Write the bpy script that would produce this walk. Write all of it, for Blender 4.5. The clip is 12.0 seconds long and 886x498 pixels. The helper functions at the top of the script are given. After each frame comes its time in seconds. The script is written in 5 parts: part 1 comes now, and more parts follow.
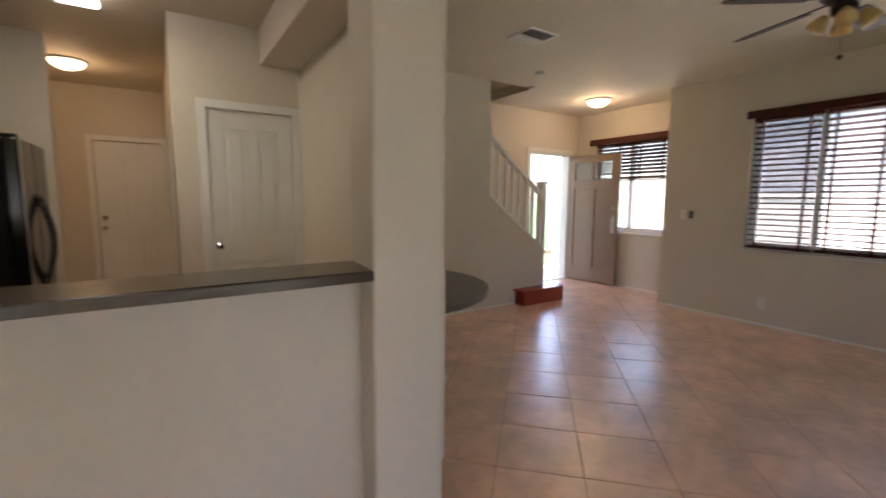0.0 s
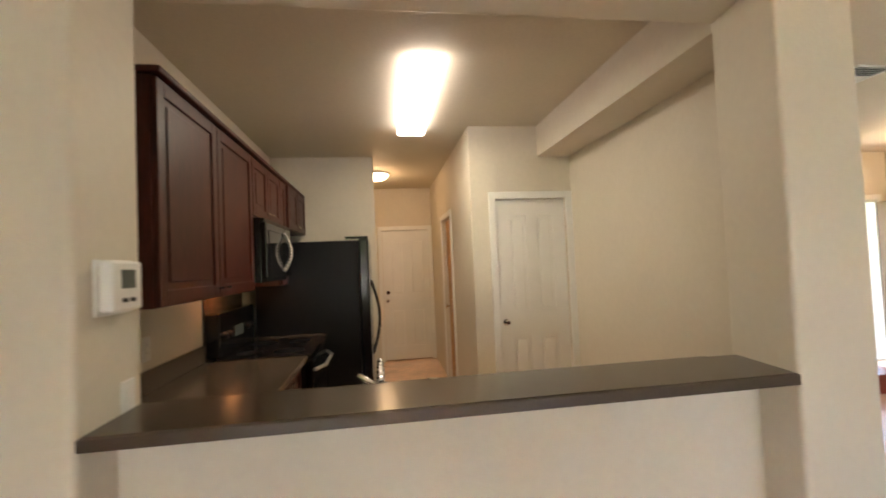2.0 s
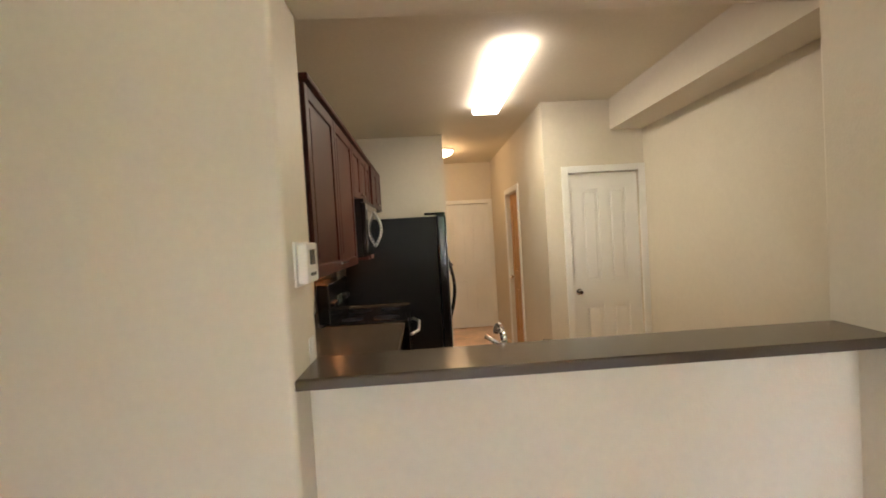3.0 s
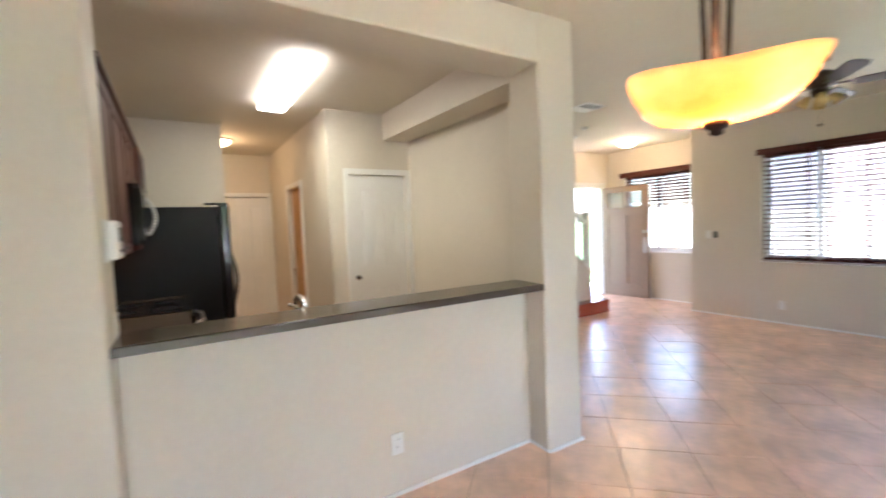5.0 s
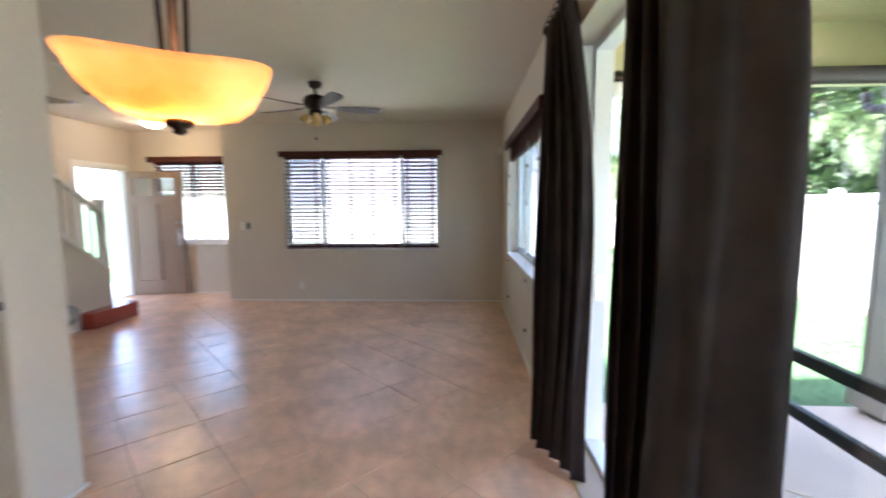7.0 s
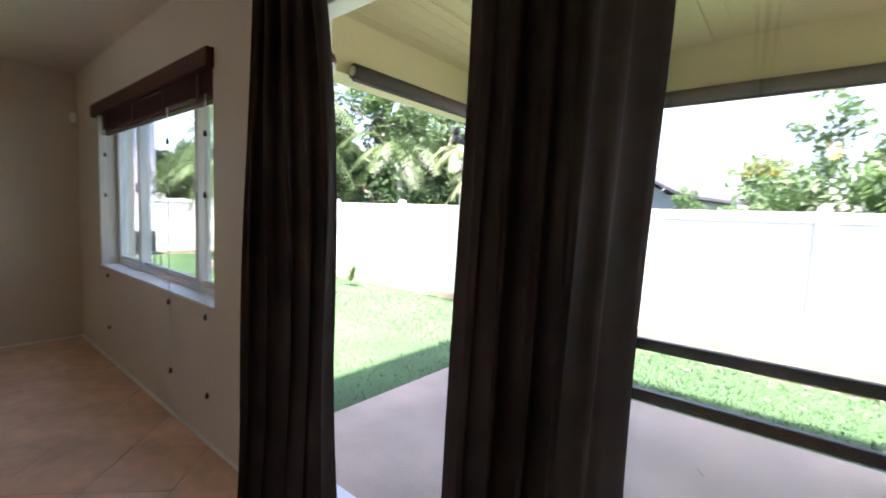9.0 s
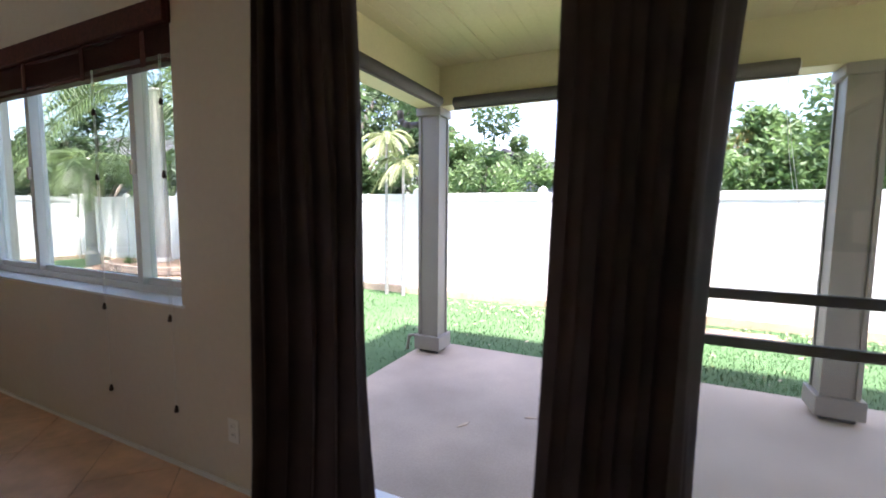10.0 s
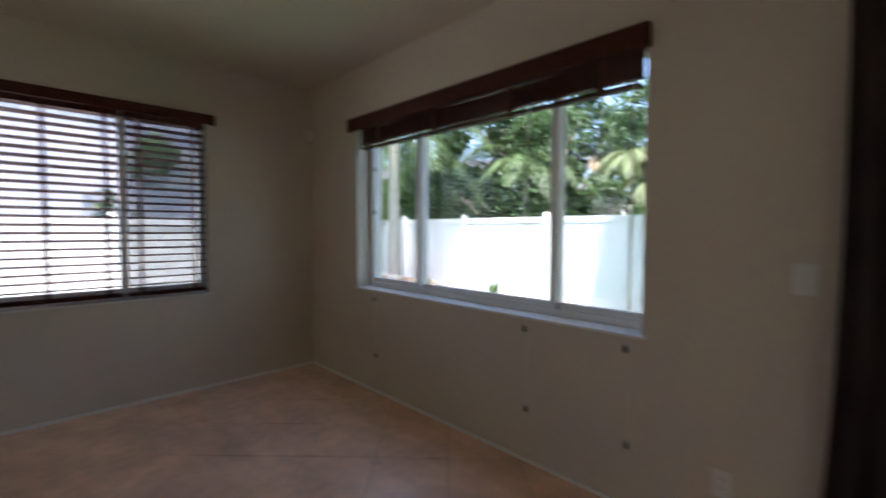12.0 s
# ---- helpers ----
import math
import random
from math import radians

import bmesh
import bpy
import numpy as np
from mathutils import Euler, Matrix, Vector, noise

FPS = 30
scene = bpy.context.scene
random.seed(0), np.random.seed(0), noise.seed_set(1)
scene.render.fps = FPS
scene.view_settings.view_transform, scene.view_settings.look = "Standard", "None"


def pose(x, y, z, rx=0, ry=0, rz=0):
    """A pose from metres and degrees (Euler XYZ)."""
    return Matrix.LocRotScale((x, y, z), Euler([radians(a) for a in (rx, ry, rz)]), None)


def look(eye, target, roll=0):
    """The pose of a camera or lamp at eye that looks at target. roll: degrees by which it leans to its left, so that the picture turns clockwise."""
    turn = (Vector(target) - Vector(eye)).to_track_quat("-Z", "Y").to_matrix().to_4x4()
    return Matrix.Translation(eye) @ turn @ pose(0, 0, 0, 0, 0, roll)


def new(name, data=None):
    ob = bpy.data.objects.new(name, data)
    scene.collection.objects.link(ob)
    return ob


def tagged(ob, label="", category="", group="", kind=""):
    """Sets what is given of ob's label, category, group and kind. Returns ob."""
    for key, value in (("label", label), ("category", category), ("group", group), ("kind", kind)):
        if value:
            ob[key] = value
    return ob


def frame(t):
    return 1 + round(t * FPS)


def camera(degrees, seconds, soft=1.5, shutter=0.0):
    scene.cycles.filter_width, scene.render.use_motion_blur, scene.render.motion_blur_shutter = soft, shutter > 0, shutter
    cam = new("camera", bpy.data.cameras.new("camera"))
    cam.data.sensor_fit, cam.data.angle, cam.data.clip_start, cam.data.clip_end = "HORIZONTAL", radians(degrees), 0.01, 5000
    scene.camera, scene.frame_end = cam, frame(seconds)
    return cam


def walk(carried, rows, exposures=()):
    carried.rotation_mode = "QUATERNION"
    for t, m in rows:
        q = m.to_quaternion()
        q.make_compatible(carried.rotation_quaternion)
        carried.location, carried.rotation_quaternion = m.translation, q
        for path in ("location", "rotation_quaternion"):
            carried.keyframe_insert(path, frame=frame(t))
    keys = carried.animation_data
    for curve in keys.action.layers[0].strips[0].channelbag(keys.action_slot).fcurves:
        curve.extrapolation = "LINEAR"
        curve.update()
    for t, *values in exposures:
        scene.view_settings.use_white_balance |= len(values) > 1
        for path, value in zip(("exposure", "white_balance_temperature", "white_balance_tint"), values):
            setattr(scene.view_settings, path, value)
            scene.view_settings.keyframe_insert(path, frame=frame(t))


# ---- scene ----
cam = camera(91.9, 12.0, soft=1.7, shutter=0.5)
PATH = [
    (0, (1.374, 0.971, 1.33), (2.461, 2.633, 1.097), 0.4),
    (0.5, (1.215, 1.075, 1.34), (2.072, 2.87, 1.126), 0.2),
    (1, (1.048, 1.133, 1.382), (1.681, 3.029, 1.305), -1.8),
    (1.5, (0.874, 1.205, 1.427), (1.302, 3.158, 1.484), -1.5),
    (2, (0.681, 1.172, 1.471), (0.965, 3.151, 1.541), -2.5),
    (2.5, (0.512, 1.078, 1.504), (0.642, 3.074, 1.513), -3.6),
    (2.7, (0.445, 1.036, 1.51), (0.516, 3.034, 1.476), -3.5),
    (4.5, (0.08, 0.633, 1.482), (0.742, 2.518, 1.389), -2.3),
    (5, (0.115, 0.508, 1.45), (1.169, 2.204, 1.341), -2.4),
    (5.5, (0.128, 0.432, 1.456), (1.557, 1.827, 1.339), -1.5),
    (6, (0.173, 0.381, 1.466), (1.891, 1.396, 1.335), -0.8),
    (6.5, (0.216, 0.363, 1.461), (2.116, 0.97, 1.314), -0.6),
    (7, (0.264, 0.41, 1.479), (2.251, 0.495, 1.27), -0.3),
    (7.5, (0.452, 0.482, 1.526), (2.389, 0.039, 1.299), 0.7),
    (7.7, (0.5, 0.509, 1.546), (2.378, -0.14, 1.323), 0.1),
    (9.3, (1.149, 0.925, 1.381), (2.263, -0.731, 1.247), 2.3),
    (9.5, (1.238, 0.975, 1.358), (2.26, -0.74, 1.231), 1.9),
    (10, (1.49, 1.11, 1.319), (2.351, -0.687, 1.138), 0.5),
    (10.5, (1.757, 1.278, 1.31), (2.558, -0.547, 1.138), -1.1),
    (11, (2.106, 1.435, 1.338), (2.956, -0.366, 1.152), -2.2),
    (11.5, (2.447, 1.595, 1.346), (3.504, -0.092, 1.154), -1.3),
    (12, (2.765, 1.849, 1.338), (4.191, 0.449, 1.248), 0.2),
]
EXPOSURES = [(0, 3.1, 6550, 30), (1.5, 3.65, 6800, 27), (2.0, 4.0, 6850, 26), (2.5, 4.1, 6850, 25), (4.5, 4.35, 6050, 23), (5.5, 4.25, 5850, 25), (6.5, 3.95, 5750, 24), (7.5, 3.55, 5850, 26), (9.5, 2.75, 6200, 29), (12, 2.5, 5900, 27)]
walk(cam, [(t, look(eye, aim, lean)) for t, eye, aim, lean in PATH], EXPOSURES)

# ---- world, sun and exposure ----
world = bpy.data.worlds.new("sky")
scene.world = world
world.use_nodes = True
wn = world.node_tree.nodes
sky = wn.new("ShaderNodeTexSky")
sky.sky_type = "NISHITA"
sky.sun_disc = False
sky.sun_elevation = radians(74)
sky.sun_rotation = radians(-42)
sky.air_density = 1.1
sky.dust_density = 2.2
wn["Background"].inputs["Strength"].default_value = 0.15
world.node_tree.links.new(sky.outputs["Color"], wn["Background"].inputs["Color"])

SUN_FROM = Vector((math.cos(radians(74)) * math.sin(radians(-42)), math.cos(radians(74)) * math.cos(radians(-42)), math.sin(radians(74))))
sun = new("sun", bpy.data.lights.new("sun", "SUN"))
sun.data.energy = 5.0
sun.data.angle = radians(3)
sun.data.color = (1.0, 0.95, 0.87)
sun.matrix_world = look(SUN_FROM * 30, (0, 0, 0))


def bulb(name, where, watts, radius, colour):
    lamp = new(name, bpy.data.lights.new(name, "POINT"))
    lamp.data.energy, lamp.data.shadow_soft_size, lamp.data.color = watts, radius, colour
    lamp.location = where
    return lamp


def panel_light(name, where, target, width, height, watts, colour):
    lamp = new(name, bpy.data.lights.new(name, "AREA"))
    lamp.data.shape, lamp.data.size, lamp.data.size_y = "RECTANGLE", width, height
    lamp.data.energy, lamp.data.color = watts, colour
    lamp.matrix_world = look(where, target)
    return lamp


# ---- materials ----


def mat(name, colour, rough=0.6, metal=0.0, grain=0.0, grain_scale=40.0, stain=0.0, stain_scale=2.0, bump=0.0, bump_scale=120.0, per_object=0.0, stretch=None, coat=0.0, in_place=False):
    """A painted or natural surface: colour varied at two scales, with fine relief."""
    m = bpy.data.materials.new(name)
    m.use_nodes = True
    n, l = m.node_tree.nodes, m.node_tree.links
    b = n["Principled BSDF"]
    b.inputs["Roughness"].default_value, b.inputs["Metallic"].default_value = rough, metal
    if coat:
        b.inputs["Coat Weight"].default_value, b.inputs["Coat Roughness"].default_value = coat, 0.12
    coords = n.new("ShaderNodeTexCoord")
    vec = n.new("ShaderNodeNewGeometry").outputs["Position"] if in_place else coords.outputs["Object"]
    if stretch:
        mp = n.new("ShaderNodeMapping")
        mp.inputs["Scale"].default_value = stretch
        l.new(vec, mp.inputs["Vector"])
        vec = mp.outputs["Vector"]
    value = None

    def noisy(scale, amount, detail):
        t = n.new("ShaderNodeTexNoise")
        t.inputs["Scale"].default_value, t.inputs["Detail"].default_value = scale, detail
        l.new(vec, t.inputs["Vector"])
        r = n.new("ShaderNodeMapRange")
        r.inputs["From Min"].default_value, r.inputs["From Max"].default_value = 0.3, 0.7
        r.inputs["To Min"].default_value, r.inputs["To Max"].default_value = 1 - amount, 1 + amount
        l.new(t.outputs["Fac"], r.inputs["Value"])
        return r.outputs["Result"]

    def times(a, c):
        if a is None:
            return c
        k = n.new("ShaderNodeMath")
        k.operation = "MULTIPLY"
        l.new(a, k.inputs[0])
        l.new(c, k.inputs[1])
        return k.outputs[0]

    if grain:
        value = times(value, noisy(grain_scale, grain, 5))
    if stain:
        value = times(value, noisy(stain_scale, stain, 3))
    if per_object:
        info = n.new("ShaderNodeObjectInfo")
        r = n.new("ShaderNodeMapRange")
        r.inputs["To Min"].default_value, r.inputs["To Max"].default_value = 1 - per_object, 1 + per_object
        l.new(info.outputs["Random"], r.inputs["Value"])
        value = times(value, r.outputs["Result"])
    if value is None:
        b.inputs["Base Color"].default_value = (*colour, 1)
    else:
        mix = n.new("ShaderNodeVectorMath")
        mix.operation = "SCALE"
        mix.inputs[0].default_value = colour
        l.new(value, mix.inputs["Scale"])
        l.new(mix.outputs["Vector"], b.inputs["Base Color"])
    if bump:
        t = n.new("ShaderNodeTexNoise")
        t.inputs["Scale"].default_value, t.inputs["Detail"].default_value = bump_scale, 4
        l.new(vec, t.inputs["Vector"])
        k = n.new("ShaderNodeBump")
        k.inputs["Strength"].default_value, k.inputs["Distance"].default_value = bump, 0.004
        l.new(t.outputs["Fac"], k.inputs["Height"])
        l.new(k.outputs["Normal"], b.inputs["Normal"])
    return m


def glow(name, colour, strength):
    m = bpy.data.materials.new(name)
    m.use_nodes = True
    b = m.node_tree.nodes["Principled BSDF"]
    b.inputs["Base Color"].default_value = (*colour, 1)
    b.inputs["Emission Color"].default_value, b.inputs["Emission Strength"].default_value = (*colour, 1), strength
    return m


def clear(name, tint=(1, 1, 1), rough=0.0):
    m = bpy.data.materials.new(name)
    m.use_nodes = True
    b = m.node_tree.nodes["Principled BSDF"]
    b.inputs["Base Color"].default_value = (*tint, 1)
    b.inputs["Roughness"].default_value, b.inputs["IOR"].default_value = rough, 1.45
    b.inputs["Transmission Weight"].default_value = 1.0
    return m


def leafy(name, colour, vary, scale):
    """Leaves: light shines through them."""
    m = mat(name, colour, 0.5, stain=vary, stain_scale=scale, grain=0.25, grain_scale=6)
    n, l = m.node_tree.nodes, m.node_tree.links
    b = n["Principled BSDF"]
    t, x = n.new("ShaderNodeBsdfTranslucent"), n.new("ShaderNodeMixShader")
    l.new(b.inputs["Base Color"].links[0].from_socket, t.inputs["Color"])
    x.inputs["Fac"].default_value = 0.45
    l.new(b.outputs["BSDF"], x.inputs[1])
    l.new(t.outputs["BSDF"], x.inputs[2])
    l.new(x.outputs["Shader"], n["Material Output"].inputs["Surface"])
    return m


PAINT = mat("cream_wall_paint", (0.66, 0.595, 0.485), 0.55, grain=0.02, grain_scale=30, stain=0.03, stain_scale=1.3, bump=0.25, bump_scale=90)
CEILING = mat("ceiling_paint", (0.66, 0.60, 0.48), 0.7, grain=0.03, grain_scale=60, stain=0.02, bump=0.35, bump_scale=70)
WHITE = mat("white_trim_paint", (0.80, 0.79, 0.74), 0.35, grain=0.01, stain=0.03, stain_scale=3)
VINYL = mat("white_vinyl", (0.82, 0.83, 0.81), 0.3, grain=0.015, stain=0.02)
TILE = mat("terracotta_tile", (0.90, 0.575, 0.38), 0.36, grain=0.10, grain_scale=11, stain=0.17, stain_scale=2.8, bump=0.55, bump_scale=5, per_object=0.04, coat=1.0, in_place=True)
TILE.node_tree.nodes["Principled BSDF"].inputs["Coat Roughness"].default_value = 0.27
TILE.node_tree.nodes["Principled BSDF"].inputs["Coat IOR"].default_value = 1.75
GROUT = mat("brown_grout", (0.36, 0.225, 0.15), 0.85, grain=0.15, bump=0.4)
RED_TILE = mat("red_glazed_tile", (0.33, 0.055, 0.03), 0.25, grain=0.12, grain_scale=25, stain=0.15)
CHERRY = mat("dark_cherry_wood", (0.056, 0.0105, 0.0065), 0.42, grain=0.35, grain_scale=14, stain=0.2, stretch=(6, 6, 0.8))
CHERRY.node_tree.nodes["Principled BSDF"].inputs["Specular IOR Level"].default_value = 0.3
BLINDWOOD = mat("mahogany_blind_wood", (0.08, 0.022, 0.015), 0.6, grain=0.3, grain_scale=12, stretch=(5, 0.8, 5))
BLINDWOOD.node_tree.nodes["Principled BSDF"].inputs["Specular IOR Level"].default_value = 0.2
FAN_WOOD = mat("walnut_blade", (0.035, 0.016, 0.011), 0.6, grain=0.3, grain_scale=20)
COUNTER = mat("grey_brown_laminate", (0.085, 0.064, 0.048), 0.22, grain=0.1, grain_scale=160, stain=0.08)
TABLE_TOP = mat("grey_laminate", (0.13, 0.13, 0.115), 0.3, grain=0.2, grain_scale=120)
BLACK = mat("black_appliance_enamel", (0.008, 0.008, 0.009), 0.12, stain=0.2)
BLACK_TEXTURE = mat("black_textured_steel", (0.006, 0.006, 0.007), 0.38, bump=0.25, bump_scale=260)
BLACK_TEXTURE.node_tree.nodes["Principled BSDF"].inputs["Specular IOR Level"].default_value = 0.22
DARK_GLASS = mat("dark_oven_glass", (0.01, 0.01, 0.012), 0.04)
STEEL = mat("brushed_steel", (0.62, 0.61, 0.59), 0.28, 1.0, grain=0.08, grain_scale=200)
CHROME = mat("chrome", (0.80, 0.80, 0.80), 0.08, 1.0)
BRONZE = mat("oiled_bronze", (0.055, 0.035, 0.025), 0.4, 0.7, grain=0.15)
BLACK_METAL = mat("black_painted_metal", (0.015, 0.016, 0.018), 0.38, stain=0.15)
DOOR_TAN = mat("taupe_door_paint", (0.27, 0.185, 0.125), 0.4, grain=0.06, grain_scale=22, stain=0.05)
WOOD_TAN = mat("orange_wood", (0.50, 0.26, 0.09), 0.45, grain=0.2, grain_scale=10, stretch=(6, 6, 0.8))
CURTAIN = leafy("dark_brown_curtain", (0.066, 0.042, 0.034), 0.10, 2.0)
CURTAIN.node_tree.nodes["Principled BSDF"].inputs["Roughness"].default_value = 0.6
CURTAIN.node_tree.nodes["Mix Shader"].inputs["Fac"].default_value = 0.4
PLASTIC = mat("white_plastic", (0.78, 0.77, 0.72), 0.35, stain=0.02)
SCREEN = mat("grey_display", (0.10, 0.12, 0.11), 0.2)
SLOT = mat("dark_slot", (0.02, 0.02, 0.02), 0.6)


def thin_glass(name, tint):
    """Flat window glass: clear straight through, with a mirror's share by Fresnel."""
    m = bpy.data.materials.new(name)
    m.use_nodes = True
    n, l = m.node_tree.nodes, m.node_tree.links
    n.remove(n["Principled BSDF"])
    a, g, f, x = n.new("ShaderNodeBsdfTransparent"), n.new("ShaderNodeBsdfGlossy"), n.new("ShaderNodeLayerWeight"), n.new("ShaderNodeMixShader")
    k, s = n.new("ShaderNodeMath"), n.new("ShaderNodeMath")
    k.operation, k.inputs[1].default_value = "POWER", 5.0
    s.operation, s.inputs[1].default_value, s.inputs[2].default_value = "MULTIPLY_ADD", 0.7, 0.035
    a.inputs["Color"].default_value = (*tint, 1)
    g.inputs["Roughness"].default_value, f.inputs["Blend"].default_value = 0.0, 0.5
    l.new(f.outputs["Facing"], k.inputs[0])
    l.new(k.outputs[0], s.inputs[0])
    l.new(s.outputs[0], x.inputs["Fac"])
    l.new(a.outputs["BSDF"], x.inputs[1])
    l.new(g.outputs["BSDF"], x.inputs[2])
    l.new(x.outputs["Shader"], n["Material Output"].inputs["Surface"])
    return m


GLASS = thin_glass("window_glass", (0.80, 0.84, 0.82))
DOOR_GLASS = thin_glass("patio_door_glass", (0.97, 0.98, 0.975))
FROST = clear("frosted_door_glass", (0.9, 0.95, 0.93), 0.25)
CONCRETE = mat("patio_concrete", (0.40, 0.315, 0.235), 0.75, grain=0.08, grain_scale=90, stain=0.16, stain_scale=1.4, bump=0.4, bump_scale=160)
POST_PAINT = mat("taupe_post_paint", (0.24, 0.215, 0.185), 0.5, grain=0.03, stain=0.06)
PATIO_CREAM = mat("cream_patio_ceiling", (0.58, 0.51, 0.30), 0.6, grain=0.03, stain=0.03)
SHADE_ROLL = mat("grey_shade_fabric", (0.07, 0.058, 0.052), 0.7, grain=0.15, grain_scale=80)
GRASS_SOIL = mat("lawn", (0.043, 0.100, 0.030), 0.9, grain=0.2, grain_scale=30, stain=0.22, stain_scale=0.9, bump=0.3, bump_scale=90)
BLADE = mat("grass_blades", (0.053, 0.122, 0.038), 0.7, stain=0.35, stain_scale=1.2, grain=0.2, grain_scale=12)
FENCE = mat("white_fence_vinyl", (0.74, 0.73, 0.70), 0.45, grain=0.015, stain=0.04, stain_scale=1.2)
FOOTING = mat("sandy_footing", (0.48, 0.36, 0.25), 0.85, grain=0.15, grain_scale=20, stain=0.2)
SOIL = mat("red_soil", (0.24, 0.155, 0.10), 0.95, grain=0.4, grain_scale=14, stain=0.3, bump=0.8, bump_scale=30)
LEAF = leafy("tree_leaf", (0.076, 0.130, 0.046), 0.45, 0.8)
LEAF_LIGHT = leafy("bright_leaf", (0.115, 0.19, 0.065), 0.4, 0.9)
FROND = leafy("palm_frond", (0.13, 0.19, 0.07), 0.35, 1.5)
STRAW = leafy("straw_frond", (0.22, 0.26, 0.11), 0.3, 1.5)
BARK = mat("grey_bark", (0.22, 0.18, 0.14), 0.9, grain=0.3, grain_scale=18, bump=0.8, bump_scale=25)
PALM_BARK = mat("ringed_palm_bark", (0.42, 0.39, 0.34), 0.85, grain=0.2, grain_scale=5, stretch=(0.3, 0.3, 6), bump=0.6, bump_scale=12)
BRICK = mat("planter_brick", (0.40, 0.31, 0.24), 0.85, grain=0.2, per_object=0.2, bump=0.5)
ROOF = mat("dark_roof_shingle", (0.07, 0.065, 0.07), 0.85, grain=0.3, grain_scale=8)
SIDING = mat("grey_siding", (0.20, 0.20, 0.21), 0.7, grain=0.08, stain=0.1)
MAUVE = mat("mauve_stucco", (0.52, 0.46, 0.52), 0.8, grain=0.08, stain=0.1, bump=0.4)
BOUNCE_PAVING = mat("pale_bounce_paving", (0.52, 0.50, 0.46), 0.85, grain=0.15, stain=0.12)
TUBE_GLOW = glow("fluorescent_diffuser", (1.0, 0.97, 0.86), 0.6)
DOME_GLOW = glow("warm_dome_glass", (1.0, 0.78, 0.44), 0.6)
FAN_GLASS = mat("amber_bell_glass", (0.62, 0.42, 0.17), 0.25, stain=0.2)

# ---- builders ----


def solid(bm, x0, x1, y0, y1, z0, z1, bevel=0.0, m=None):
    """A box in bm, with its edges rounded by bevel."""
    r = bmesh.ops.create_cube(bm, size=1.0)["verts"]
    bmesh.ops.scale(bm, vec=(abs(x1 - x0), abs(y1 - y0), abs(z1 - z0)), verts=r)
    bmesh.ops.translate(bm, vec=((x0 + x1) / 2, (y0 + y1) / 2, (z0 + z1) / 2), verts=r)
    if bevel:
        e = list({e for v in r for e in v.link_edges})
        out = bmesh.ops.bevel(bm, geom=e, offset=bevel, segments=2, affect="EDGES", profile=0.5)
        r = list({v for f in out["faces"] for v in f.verts} | {v for v in r if v.is_valid})
    if m is not None:
        bmesh.ops.transform(bm, matrix=m, verts=r)
    return r


def rod(bm, a, b, r0, r1=None, sides=12):
    """A round bar from a to b."""
    a, b = Vector(a), Vector(b)
    d = b - a
    q = d.to_track_quat("Z", "Y").to_matrix().to_4x4()
    return bmesh.ops.create_cone(bm, cap_ends=True, segments=sides, radius1=r0, radius2=r0 if r1 is None else r1, depth=d.length, matrix=Matrix.Translation((a + b) / 2) @ q)["verts"]


def lathe(bm, profile, centre, sides=32, power=2.0, turn=0.0):
    """A turned surface; power above 2 squares its plan off."""
    rings = []
    for r, z in profile:
        ring = []
        for i in range(sides):
            a = 2 * math.pi * i / sides
            c, s = math.cos(a), math.sin(a)
            k = 1 / (abs(c) ** power + abs(s) ** power) ** (1 / power)
            ring.append(bm.verts.new((centre[0] + r * k * math.cos(a + turn), centre[1] + r * k * math.sin(a + turn), centre[2] + z)))
        rings.append(ring)
    for p, q in zip(rings, rings[1:]):
        for i in range(sides):
            bm.faces.new((p[i], p[(i + 1) % sides], q[(i + 1) % sides], q[i]))
    for ring in (rings[0], rings[-1]):
        bm.faces.new(ring if ring is rings[-1] else ring[::-1])
    return rings


def prism(bm, outline, z0, z1):
    """A plate with any outline in plan."""
    lo = [bm.verts.new((x, y, z0)) for x, y in outline]
    hi = [bm.verts.new((x, y, z1)) for x, y in outline]
    n = len(outline)
    bm.faces.new(lo[::-1])
    bm.faces.new(hi)
    for i in range(n):
        bm.faces.new((lo[i], lo[(i + 1) % n], hi[(i + 1) % n], hi[i]))


def part(name, bm, material, parent=None, label="", smooth=False):
    """Links bm as one mesh under a thing or a part."""
    bmesh.ops.recalc_face_normals(bm, faces=bm.faces)
    me = bpy.data.meshes.new(name)
    bm.to_mesh(me)
    bm.free()
    me.materials.append(material)
    if smooth:
        for p in me.polygons:
            p.use_smooth = True
    ob = new(name, me)
    if parent is not None:
        ob.parent = parent
        ob.matrix_parent_inverse = parent.matrix_world.inverted()
    if label:
        tagged(ob, label)
    return ob


def box_part(name, dims, material, parent=None, label="", bevel=0.003):
    bm = bmesh.new()
    solid(bm, *dims, bevel=bevel)
    return part(name, bm, material, parent, label)


def rod_part(name, a, b, r, material, parent=None, label="", sides=12):
    bm = bmesh.new()
    rod(bm, a, b, r, sides=sides)
    return part(name, bm, material, parent, label, smooth=sides > 8)


def thing(name, at, label, category, group="", kind=""):
    """The empty at a thing's base, which its parts hang from."""
    ob = new(name)
    ob.location = at
    ob.matrix_world = Matrix.Translation(at)
    ob.empty_display_size = 0.1
    return tagged(ob, label, category, group, kind)


def structure(name, bm, material, label, category):
    return tagged(part(name, bm, material), label, category, kind="structure")


